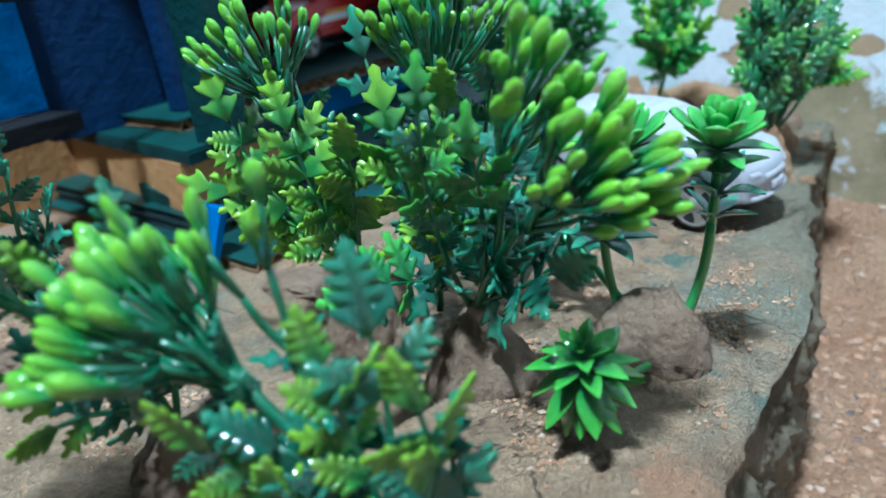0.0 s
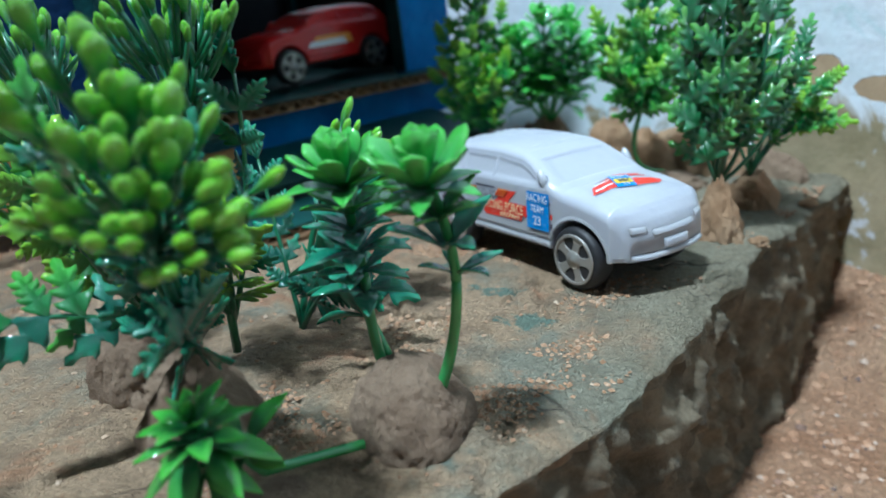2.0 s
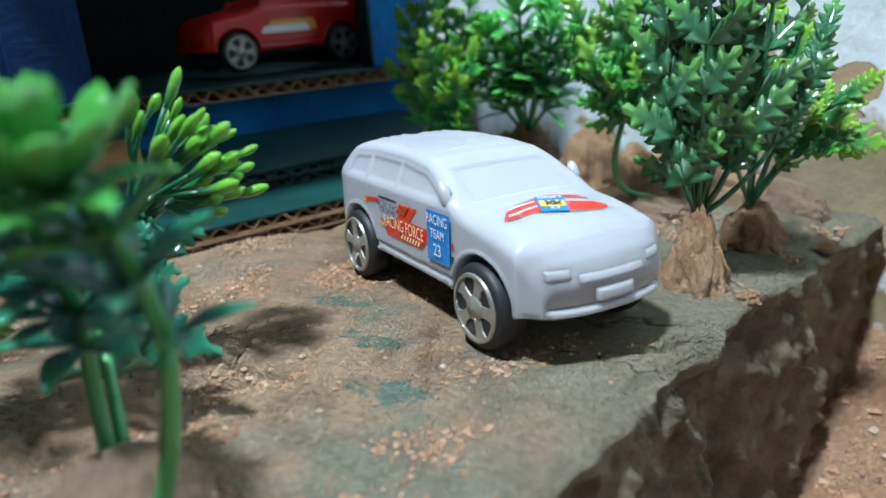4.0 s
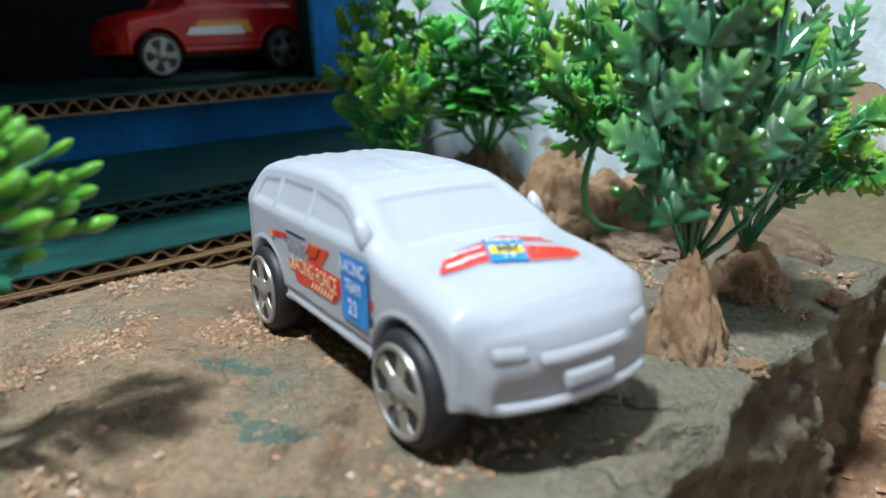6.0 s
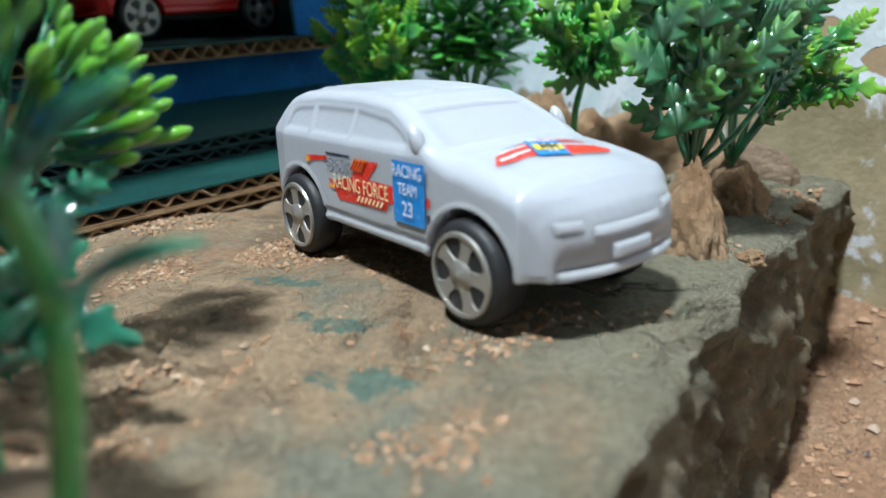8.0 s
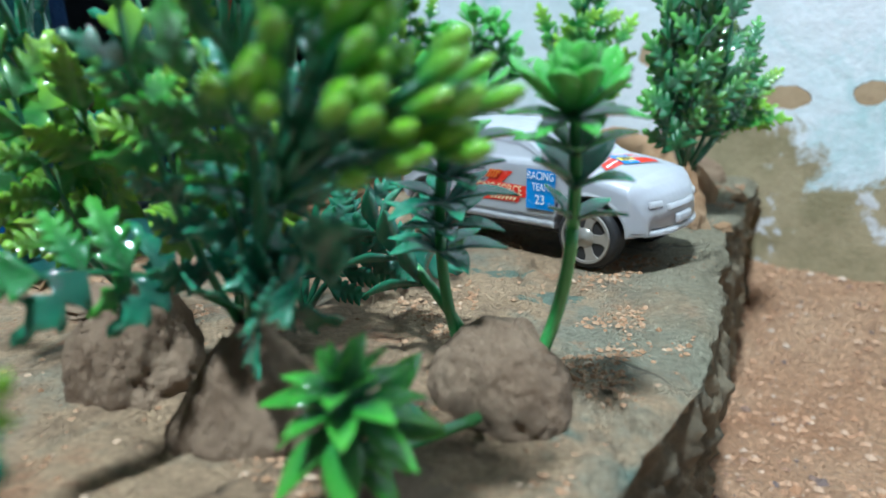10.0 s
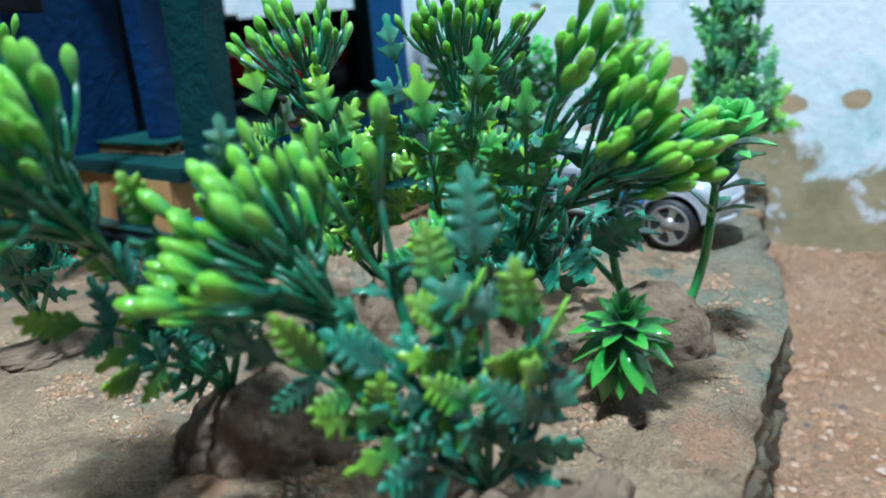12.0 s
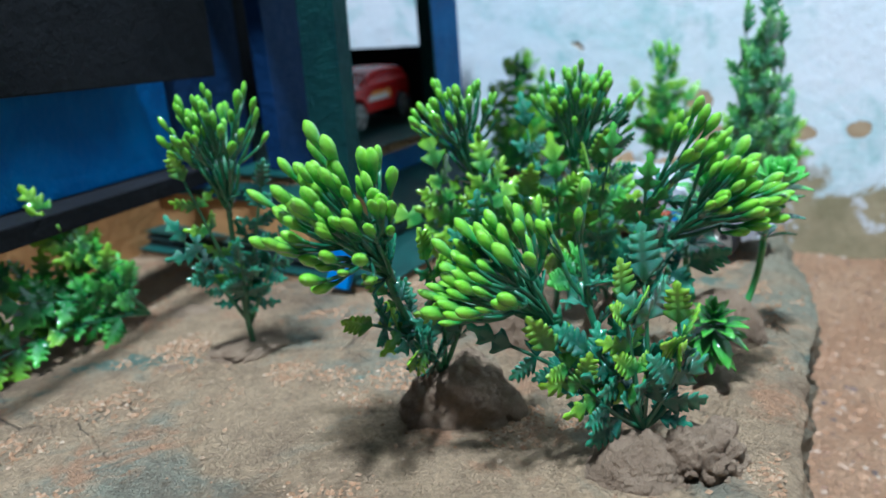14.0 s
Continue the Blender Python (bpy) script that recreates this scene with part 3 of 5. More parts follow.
def nose_dent(y, z):
    """The ribbed lower lip of the nose."""
    return 0.0006 * (0.5 + 0.5 * math.sin(y * 2000)) if z < 0.0112 else 0.0


def nose_x(y, z):
    """How far forward the nose reaches at a place across it and a height."""
    best = 0.036
    for k in range(120):
        x = 0.036 + 0.0096 * k / 119
        if car_top(x) - 0.0003 > z and car_half(x, z) > abs(y):
            best = x
    return best - max(0.0, (best - 0.038) / 0.008) * 0.0028 * (abs(y) / 0.014) ** 2.4


def nose_relief(y0, y1, z0, z1, proud):
    """A rounded raised panel that follows the nose."""
    bm = bmesh.new()
    ny, nz = 18, 8
    grid = []
    for j in range(nz + 1):
        row = []
        for i in range(ny + 1):
            fy, fz = i / ny, j / nz
            y, z = y0 + (y1 - y0) * fy, z0 + (z1 - z0) * fz
            edge = min(1.0, min(fy, 1 - fy) * (y1 - y0) / 0.0007, min(fz, 1 - fz) * (z1 - z0) / 0.0006)
            row.append(bm.verts.new((nose_x(y, z) - 0.0005 + (0.0005 + proud) * math.sqrt(edge), y, z)))
        grid.append(row)
    for a, b in zip(grid, grid[1:]):
        for k in range(ny):
            bm.faces.new((a[k], a[k + 1], b[k + 1], b[k]))
    bmesh.ops.recalc_face_normals(bm, faces=bm.faces)
    return bm


def car_body_bm():
    bm = bmesh.new()
    xs = [-0.0425 + 0.0881 * k / 220 for k in range(221)]
    rings = []
    for x in xs:
        top, low = car_top(x), car_low(x)
        ring = []
        corner = min(edge_round(x), (top - low) * 0.36)
        side = 66
        for k in range(side + 1):
            z = low + (top - corner - low) * k / side
            y = car_half(x, z)
            if k < 3:
                y -= 0.0009 * (1 - k / 3) ** 2
            ring.append((y - dent(x, z), z))
        y_in, z_in = ring[-1]
        y_in += dent(x, z_in)
        ring[-1] = (y_in, z_in)
        for k in range(1, 13):
            q = k / 12 * math.pi / 2
            ring.append((y_in - corner * 1.25 * (1 - math.cos(q)), z_in + corner * 0.86 * math.sin(q)))
        y_r, z_r = ring[-1]
        for k in range(1, 9):
            f = k / 8
            rib = 0.0004 if (x < 0.0 and x > -0.03 and k in (2, 4, 6)) else 0.0
            glass = 0.0006 if 0.0085 < x < 0.0190 and f > 0.08 else 0.0
            bonnet = 0.0004 * min(1.0, max(0.0, (f - 0.2) * 5)) if 0.0232 < x < 0.041 else 0.0
            ring.append((y_r * (1 - f), z_r + corner * 0.14 * (1 - (1 - f) ** 2) + rib - glass + bonnet))
        rings.append(ring)
    loops = []
    for x, ring in zip(xs, rings):
        front = max(0.0, (x - 0.038) / 0.008)
        loop = []
        for y, z in ring:
            px = x
            if front > 0:
                px = x - (nose_dent(y, z) * front) - front * 0.0028 * (abs(y) / 0.014) ** 2.4
            loop.append((px, y, z))
        full = [bm.verts.new((px, -y, z)) for px, y, z in loop] + [bm.verts.new((px, y, z)) for px, y, z in reversed(loop[:-1])]
        loops.append(full)
    for a, b in zip(loops, loops[1:]):
        for k in range(len(a) - 1):
            bm.faces.new((a[k], b[k], b[k + 1], a[k + 1]))
        bm.faces.new((a[-1], b[-1], b[0], a[0]))
    for end, flip in ((loops[0], False), (loops[-1], True)):
        half = len(end) // 2
        for k in range(half):
            quad = (end[k], end[k + 1], end[-k - 2], end[-k - 1]) if k < half - 1 else (end[k], end[k + 1], end[-k - 1])
            if len(set(quad)) >= 3:
                bm.faces.new(quad if not flip else quad[::-1])
    bmesh.ops.recalc_face_normals(bm, faces=bm.faces)
    return bm


def lathe(profile, steps=28):
    """A solid turned about the y axis, from (y, r) pairs."""
    bm = bmesh.new()
    rings = [[bm.verts.new((r * math.cos(2 * math.pi * k / steps), y, r * math.sin(2 * math.pi * k / steps))) for k in range(steps)] for y, r in profile]
    for a, b in zip(rings, rings[1:]):
        for k in range(steps):
            bm.faces.new((a[k], a[(k + 1) % steps], b[(k + 1) % steps], b[k]))
    bm.faces.new(rings[0])
    bm.faces.new(rings[-1][::-1])
    bmesh.ops.recalc_face_normals(bm, faces=bm.faces)
    return bm


def rim_bm():
    """A five-spoked wheel face with a lip and a hub, facing -y."""
    bm = bmesh.new()
    ro, rl, rh = 0.0078, 0.0067, 0.0019
    steps = 60
    lip = [[], [], [], []]
    for k in range(steps):
        q = 2 * math.pi * k / steps
        for ring, r, y in ((lip[0], ro, -0.0001), (lip[1], ro - 0.0002, -0.0006), (lip[2], rl + 0.0002, -0.0006), (lip[3], rl, 0.0010)):
            ring.append(bm.verts.new((r * math.cos(q), y, r * math.sin(q))))
    for a, b in zip(lip, lip[1:]):
        for k in range(steps):
            bm.faces.new((a[k], a[(k + 1) % steps], b[(k + 1) % steps], b[k]))
    for s in range(5):
        q = 2 * math.pi * s / 5 + 0.3
        c, n = Vector((math.cos(q), 0, math.sin(q))), Vector((-math.sin(q), 0, math.cos(q)))
        secs = []
        for r, w, y in ((rh * 0.6, 0.0017, -0.0003), (0.0032, 0.0015, -0.0003), (0.0050, 0.0015, -0.0003), (0.0061, 0.0022, -0.0003), (0.0069, 0.0036, -0.0003)):
            secs.append([bm.verts.new(c * r + n * (w * e) + Vector((0, y + h, 0))) for e, h in ((-1, 0.0009), (-0.8, 0.0), (0.8, 0.0), (1, 0.0009))])
        for a, b in zip(secs, secs[1:]):
            for k in range(3):
                bm.faces.new((a[k], a[k + 1], b[k + 1], b[k]))
    bmesh.ops.recalc_face_normals(bm, faces=bm.faces)
    return bm


def tyre_mesh():
    bm = lathe(((0.0, 0.0074), (0.0002, 0.0088), (0.0010, 0.0096), (0.0022, 0.0098), (0.0046, 0.0098), (0.0060, 0.0096), (0.0068, 0.0088), (0.0070, 0.006)), 64)
    for v in bm.verts:
        r = math.hypot(v.co.x, v.co.z)
        if r > 0.0093:
            q = math.atan2(v.co.z, v.co.x)
            k = round(q / (2 * math.pi) * 64)
            zig = (k + round(v.co.y * 1400)) % 2
            v.co.x *= 1 - 0.028 * zig
            v.co.z *= 1 - 0.028 * zig
    return bm


def letters(text, size, material, parent, m, name="lettering", label="", squeeze=1.0):
    """Flat printed letters from the built-in font."""
    data = bpy.data.curves.new("letters", "FONT")
    data.body, data.size, data.align_x, data.align_y = text, size, "CENTER", "CENTER"
    ob = bpy.data.objects.new("letters", data)
    scene.collection.objects.link(ob)
    bpy.context.view_layer.update()
    me = bpy.data.meshes.new_from_object(ob.evaluated_get(bpy.context.evaluated_depsgraph_get()))
    bpy.data.objects.remove(ob)
    me.name = name
    me.materials.clear()
    me.transform(m @ Matrix.Diagonal((squeeze, 1, 1, 1)))
    return shared(name, me, material, parent, label, smooth=False)


def flat(points, lift, side=-1):
    """A thin printed patch on the car's flat side, from (x, z) points."""
    bm = bmesh.new()
    verts = [bm.verts.new((x, side * (car_half(x, z) + lift), z)) for x, z in points]
    face = bm.faces.new(verts)
    face.normal_update()
    if face.normal.y * side < 0:
        face.normal_flip()
    return bm


def hood_quad(a, b, c, d, lift):
    """A printed four-cornered patch that lies on the bonnet, from (x, y) corners."""
    a, b, c, d = Vector(a), Vector(b), Vector(c), Vector(d)
    bm = bmesh.new()
    n = 10
    grid = []
    for j in range(n + 1):
        row = []
        for i in range(n + 1):
            p = a.lerp(b, i / n).lerp(d.lerp(c, i / n), j / n)
            row.append(bm.verts.new((p.x, p.y, hood_z(p.x, p.y) + lift)))
        grid.append(row)
    for r, q in zip(grid, grid[1:]):
        for k in range(n):
            bm.faces.new((r[k], q[k], q[k + 1], r[k + 1]))
    bmesh.ops.recalc_face_normals(bm, faces=bm.faces)
    return bm


def hood_z(x, y):
    top, low = car_top(x), car_low(x)
    corner = min(edge_round(x), (top - low) * 0.36)
    z_in = top - corner
    y_r = car_half(x, z_in) - corner * 1.25
    z_r = z_in + corner * 0.86
    if abs(y) < y_r:
        f = 1 - abs(y) / y_r
        bonnet = 0.0004 * min(1.0, max(0.0, (f - 0.2) * 5)) if 0.0232 < x < 0.041 else 0.0
        return z_r + corner * 0.14 * (1 - (1 - f) ** 2) + max(bonnet, 0.0002)
    c = 1 - min(1.0, (car_half(x, z_in) - abs(y)) / (corner * 1.25))
    return z_in + corner * 0.86 * math.sin(math.acos(max(-1.0, min(1.0, c))))




def build_car(name, m, paint, label):
    car = thing(name, m, label, "toy car")
    body = part("body", car_body_bm(), paint, car)
    part("chassis", box_bm((0.066, 0.027, 0.006), 0.001, (0, 0, 0.0098)), UNDER, car, "black plastic underside")
    part("grille", nose_relief(-0.0085, 0.0085, 0.0160, 0.0182, 0.0006), paint, body)
    part("plate_block", nose_relief(-0.0048, 0.0048, 0.0122, 0.0152, 0.0009), paint, body)
    part("bumper_lip", nose_relief(-0.0150, 0.0150, 0.0100, 0.0119, 0.0006), paint, body)
    for side in (-1, 1):
        part("headlight", nose_relief(side * 0.0118 - 0.0026, side * 0.0118 + 0.0026, 0.0172, 0.0194, 0.0005), paint, body)
        bm = bmesh.new()
        bmesh.ops.create_uvsphere(bm, u_segments=14, v_segments=10, radius=1.0)
        bmesh.ops.transform(bm, matrix=Matrix.Translation((0.0142, side * 0.0172, 0.0285)) @ Euler((0, radians(-28), radians(-side * 8))).to_matrix().to_4x4() @ Matrix.Diagonal((0.0015, 0.0014, 0.0034, 1)), verts=bm.verts)
        part("mirror", bm, paint, body)
        for ax in (-AXLE, AXLE):
            wheel = thing("wheel", (ax, side * W_WHEEL, WHEEL_R), "", "")
            wheel.parent = car
            wheel.matrix_local = Matrix.Translation((ax, side * W_WHEEL, WHEEL_R)) @ Matrix.Rotation(0 if side < 0 else math.pi, 4, "Z") @ Matrix.Rotation(0.7 + ax * 30, 4, "Y") @ Matrix.Diagonal((WHEEL_R / 0.0098, 0.95, WHEEL_R / 0.0098, 1))
            part("tyre", tyre_mesh(), TYRE, wheel, "black treaded tyre")
            part("rim", rim_bm(), RIM, wheel, "silver five-spoke rim", smooth=False)
            part("rim_well", lathe(((0.0016, 0.0072), (0.0020, 0.0072)), 32), RIM_DARK, wheel)
            part("hub_cap", lathe(((-0.0008, 0.0010), (-0.00045, 0.0013), (-0.0004, 0.0028), (0.0006, 0.0030)), 20), RIM, wheel)
    for ax in (-AXLE, AXLE):
        bm = lathe(((-0.014, 0.0012), (0.014, 0.0012)), 12)
        bmesh.ops.translate(bm, verts=bm.verts, vec=(ax, 0, WHEEL_R))
        part("axle", bm, UNDER, car)
    return car, body


def on_side(x, z, lift=0.0006):
    """Places flat lettering on the car's right side."""
    return Matrix.Translation((x, -(W_HALF + lift), z)) @ Matrix.Rotation(radians(90), 4, "X")


white_car, body = build_car("toy_car", Matrix.Translation((0.0667, 0.2468, 0.0008)) @ Matrix.Rotation(radians(-40.5), 4, "Z"), WHITE_BODY, "glossy white plastic toy car with racing stickers, parked on clay")
L0 = 0.00015
swoosh = part("sticker", flat(((-0.0150, 0.0188), (-0.0122, 0.0186), (-0.0060, 0.0201), (-0.0022, 0.0238), (0.0038, 0.0240), (-0.0002, 0.0204), (0.0084, 0.0203), (0.0084, 0.0170), (0.0062, 0.0170), (0.0056, 0.0154), (-0.0112, 0.0150), (-0.0126, 0.0170)), L0), INK_RED, body, "red racing sticker with cream words", smooth=False)
part("stripe", flat(((-0.0232, 0.0226), (-0.0150, 0.0233), (-0.0152, 0.0224), (-0.0226, 0.0215)), L0), INK_RED, swoosh, smooth=False)
part("stripe", flat(((-0.0238, 0.0222), (-0.0222, 0.0226), (-0.0218, 0.0216), (-0.0234, 0.0210)), L0 * 2), INK_ORANGE, swoosh, smooth=False)
part("stripe", flat(((-0.0156, 0.0241), (-0.0060, 0.0242), (-0.0062, 0.0237), (-0.0148, 0.0236)), L0), INK_BLACK, swoosh, smooth=False)
part("stripe", flat(((-0.0152, 0.0178), (-0.0128, 0.0178), (-0.0122, 0.0170), (-0.0142, 0.0170)), L0 * 2), INK_ORANGE, swoosh, smooth=False)
part("stripe", flat(((-0.0062, 0.0216), (-0.0018, 0.0216), (0.0002, 0.0240), (-0.0042, 0.0240)), L0 * 2), INK_ORANGE, swoosh, smooth=False)
for k in range(4):
    x = -0.0058 + 0.0011 * k
    part("stripe", flat(((x, 0.0216), (x + 0.0005, 0.0216), (x + 0.0025, 0.0240), (x + 0.0020, 0.0240)), L0 * 3), INK_RED, swoosh, smooth=False)
for k in range(7):
    x = -0.0040 + 0.0013 * k
    part("stripe", flat(((x, 0.0158), (x + 0.0006, 0.0158), (x + 0.0015, 0.0170), (x + 0.0009, 0.0170)), L0 * 3), INK_CREAM, swoosh, smooth=False)
letters("RACING FORCE", 0.0040, INK_CREAM, swoosh, on_side(-0.0026, 0.0187), label="cream printed words", squeeze=0.68)
letters("RACING TEAM", 0.0019, INK_BLACK, swoosh, on_side(-0.0103, 0.0224), squeeze=0.82)
letters("TOP DRIVER", 0.0019, INK_BLACK, swoosh, on_side(-0.0100, 0.0209), squeeze=0.82)
for z, paint in ((0.0196, INK_RED), (0.0168, INK_BLACK)):
    part("stripe", flat(((0.0178, z), (0.0186, z + 0.0002), (0.0186, z - 0.0014), (0.0178, z - 0.0016)), L0), paint, swoosh, smooth=False)
tile = part("sticker", flat(((0.0086, 0.0253), (0.0178, 0.0253), (0.0175, 0.0144), (0.0084, 0.0144)), L0 * 3), INK_BLUE, body, "blue number sticker", smooth=False)
letters("RACING", 0.0031, INK_WHITE, tile, on_side(0.0132, 0.0236, 0.0008), squeeze=0.74)
letters("TEAM", 0.0029, INK_WHITE, tile, on_side(0.0133, 0.0205, 0.0008), squeeze=0.76)
letters("23", 0.0037, INK_WHITE, tile, on_side(0.0131, 0.0170, 0.0008), squeeze=0.9)

# printed decal across the bonnet
hood = part("sticker", hood_quad((0.0268, -0.0112), (0.0242, -0.0020), (0.0305, -0.0052), (0.0300, -0.0140), 0.00012), INK_RED, body, "red bonnet sticker with a blue and yellow tile", smooth=False)
for corners, paint in (
        (((0.0278, 0.0022), (0.0310, 0.0096), (0.0342, 0.0072), (0.0325, -0.0004)), INK_RED),
        (((0.0310, 0.0096), (0.0322, 0.0103), (0.0338, 0.0089), (0.0342, 0.0072)), INK_RED),
        (((0.0326, -0.0004), (0.0343, 0.0072), (0.0347, 0.0066), (0.0332, -0.0006)), INK_GREY),
        (((0.0226, 0.0010), (0.0262, 0.0082), (0.0268, 0.0079), (0.0234, 0.0006)), INK_RED),
        (((0.0244, 0.0026), (0.0280, 0.0086), (0.0285, 0.0083), (0.0252, 0.0024)), INK_RED),
        (((0.0252, -0.0082), (0.0236, -0.0018), (0.0244, -0.0022), (0.0262, -0.0088)), INK_GREY)):
    part("stripe", hood_quad(*corners, 0.00012), paint, hood, smooth=False)
part("stripe", hood_quad((0.0286, -0.0118), (0.0280, -0.0046), (0.0285, -0.0048), (0.0293, -0.0124), 0.00026), INK_WHITE, hood, smooth=False)
part("stripe", hood_quad((0.0262, -0.0096), (0.0256, -0.0034), (0.0260, -0.0036), (0.0267, -0.0100), 0.00026), INK_WHITE, hood, smooth=False)
TILE = [Vector(c) for c in ((0.0236, -0.0019), (0.0260, 0.0038), (0.0331, -0.0004), (0.0311, -0.0058))]


def on_tile(f, g):
    """A place on the bonnet's tile: f across it, g from the windscreen forward."""
    return TILE[0].lerp(TILE[1], f).lerp(TILE[3].lerp(TILE[2], f), g)


def tile_quad(f0, f1, g0, g1, lift):
    return hood_quad(on_tile(f0, g0), on_tile(f1, g0), on_tile(f1, g1), on_tile(f0, g1), lift)


tile = part("tile", tile_quad(0, 1, 0, 1, 0.00036), INK_BLUE, hood, smooth=False)
part("badge", tile_quad(0.06, 0.94, 0.36, 0.74, 0.00050), INK_YELLOW, tile, smooth=False)
for f in (0.26, 0.54):
    part("stroke", tile_quad(f, f + 0.09, 0.42, 0.68, 0.00064), INK_BLACK, tile, smooth=False)
    part("stroke", hood_quad(on_tile(f + 0.09, 0.54), on_tile(f + 0.26, 0.42), on_tile(f + 0.32, 0.46), on_tile(f + 0.11, 0.60), 0.00066), INK_BLACK, tile, smooth=False)
    part("stroke", hood_quad(on_tile(f + 0.11, 0.52), on_tile(f + 0.30, 0.66), on_tile(f + 0.24, 0.69), on_tile(f + 0.08, 0.58), 0.00068), INK_BLACK, tile, smooth=False)


def on_hood(at, lift=0.0007):
    x, y = at
    slope = math.atan2(hood_z(x + 0.002, y) - hood_z(x - 0.002, y), 0.004)
    return Matrix.Translation((x, y, hood_z(x, y) + lift)) @ Matrix.Rotation(-slope, 4, "Y") @ Matrix.Rotation(radians(68), 4, "Z")


letters("DRIFT", 0.0023, INK_WHITE, tile, on_hood(on_tile(0.5, 0.19)), squeeze=0.9)
letters("23", 0.0022, INK_WHITE, tile, on_hood(on_tile(0.5, 0.87)))

red_car, red_shell = build_car("toy_car", Matrix.Translation((-0.0798, 0.406, 0.0490)) @ Matrix.Rotation(radians(-120.6), 4, "Z") @ Matrix.Rotation(radians(2.4), 4, "Y"), RED_BODY, "glossy red plastic toy car parked inside the cardboard garage")
part("sticker", flat(((-0.012, 0.0220), (0.010, 0.0220), (0.013, 0.0180), (-0.014, 0.0170)), L0, 1), INK_ORANGE, red_shell, "orange and white sticker", smooth=False)
part("sticker", flat(((-0.008, 0.0200), (0.014, 0.0195), (0.016, 0.0165), (-0.010, 0.0165)), L0 * 2, 1), INK_WHITE, red_shell, "white printed sticker", smooth=False)


# ---- clods and stones ----
def clod(name, at, size, material, label, seed, turn=0.0, rough=0.22, point=0.0, sink=0.15, group="clay clods"):
    """A lump of dried clay: size is its half-length, half-width and height."""
    bm = bmesh.new()
    bmesh.ops.create_icosphere(bm, subdivisions=5, radius=1.0)
    off = Vector((seed * 3.7, seed * 1.3, seed * 2.1))
    for v in bm.verts:
        p = v.co.copy()
        k = 1 + rough * noise.noise(p * 1.3 + off) + rough * 0.55 * noise.noise(p * 3.1 + off) + rough * 0.20 * noise.noise(p * 6.5 + off) + rough * 0.10 * noise.noise(p * 14 + off) + rough * 0.08 * noise.noise(p * 30 + off)
        k -= rough * 0.5 * max(0.0, 0.12 - abs(noise.noise(p * 1.9 + off * 2))) / 0.12
        near = noise.voronoi(p * 1.6 + off + noise.noise_vector(p * 4 + off) * 0.25)[0]
        k -= rough * 0.45 * max(0.0, 1 - (near[1] - near[0]) / 0.07)
        q = p * k
        f = max(0.0, q.z)
        q.x *= 1 - point * f
        q.y *= 1 - point * f
        v.co = Vector((q.x * size[0], q.y * size[1], (max(q.z, -sink) + sink) / (1 + sink) * size[2]))
    ob = part(name, bm, material)
    ob.matrix_world = Matrix.Translation((at[0], at[1], (at[2] if len(at) > 2 else 0.0) - 0.0012)) @ Matrix.Rotation(radians(turn), 4, "Z")
    return tagged(ob, label, "clay clod", group)


HELD = "tan clay clod holding up an artificial plant"
clod("clay_clod", (-0.019, 0.157), (0.0125, 0.011, 0.020), CLOD, "cracked tan clay clod holding up a budded plant", 1, 20, 0.17, 0.15)
clod("clay_clod", (0.0072, 0.1395), (0.0135, 0.0120, 0.0185), CLOD, "cone-shaped tan clay clod under a leaning plant", 2, 0, 0.12, 0.45)
clod("clay_clod", (0.0478, 0.1480), (0.0150, 0.0125, 0.0150), CLOD, "rounded brown clay clod holding two rosette stems", 31, 118, 0.12, 0.2)
clod("clay_clod", (-0.044, 0.109), (0.0165, 0.0125, 0.0180), CLOD, "domed tan clay clod with an overhanging rim", 4, -12, 0.16, 0.1)
clod("clay_clod", (-0.006, 0.076), (0.0125, 0.0110, 0.0105), CLOD, HELD, 5, 10, 0.15, 0.2)
clod("clay_clod", (0.009, 0.075), (0.0120, 0.0090, 0.0110), CLOD, "pale broken clay lump with rough faces", 6, 35, 0.3, 0.0)
clod("clay_clod", (-0.113, 0.164), (0.0150, 0.0095, 0.0050), CLOD, "flat clay pad under an upright plant", 7, 30, 0.2, 0.1)
clod("clay_clod", (-0.145, 0.205), (0.0110, 0.0080, 0.0040), CLOD, "flat clay pad on the ledge", 8, 10, 0.2, 0.1)
clod("clay_clod", (0.117, 0.2635), (0.0092, 0.0085, 0.0195), CLOD_RED, "crumbly reddish clay clod under a fern plant", 9, 0, 0.34, 0.50)
clod("clay_clod", (0.1325, 0.301), (0.0095, 0.0090, 0.0150), CLOD_RED, "brown clay stump under a small fern plant", 10, 30, 0.2, 0.25)
clod("clay_clod", (0.106, 0.333), (0.0150, 0.0090, 0.0075), CLOD, "flat clay slab by the wall", 11, -30, 0.2, 0.0)
clod("clay_clod", (0.080, 0.352), (0.0150, 0.0130, 0.0270), CLOD_RED, "large tan clay clod by the wall", 12, -15, 0.25, 0.2)
clod("clay_clod", (0.098, 0.358), (0.0130, 0.0110, 0.0200), CLOD_RED, "tan clay clod by the wall", 13, 40, 0.25, 0.15)
clod("clay_clod", (0.048, 0.388), (0.0200, 0.0130, 0.0260), CLOD, "large tan clay clod by the wall", 14, -40, 0.25, 0.15)
clod("clay_clod", (0.016, 0.386), (0.0140, 0.0110, 0.0200), CLOD, "tan clay clod by the garage", 15, 0, 0.25, 0.15)
clod("clay_slab", (0.143, 0.346), (0.0200, 0.0060, 0.0125), CLOD, "long tan clay slab along the wall", 16, -39, 0.08, 0.0, group="")
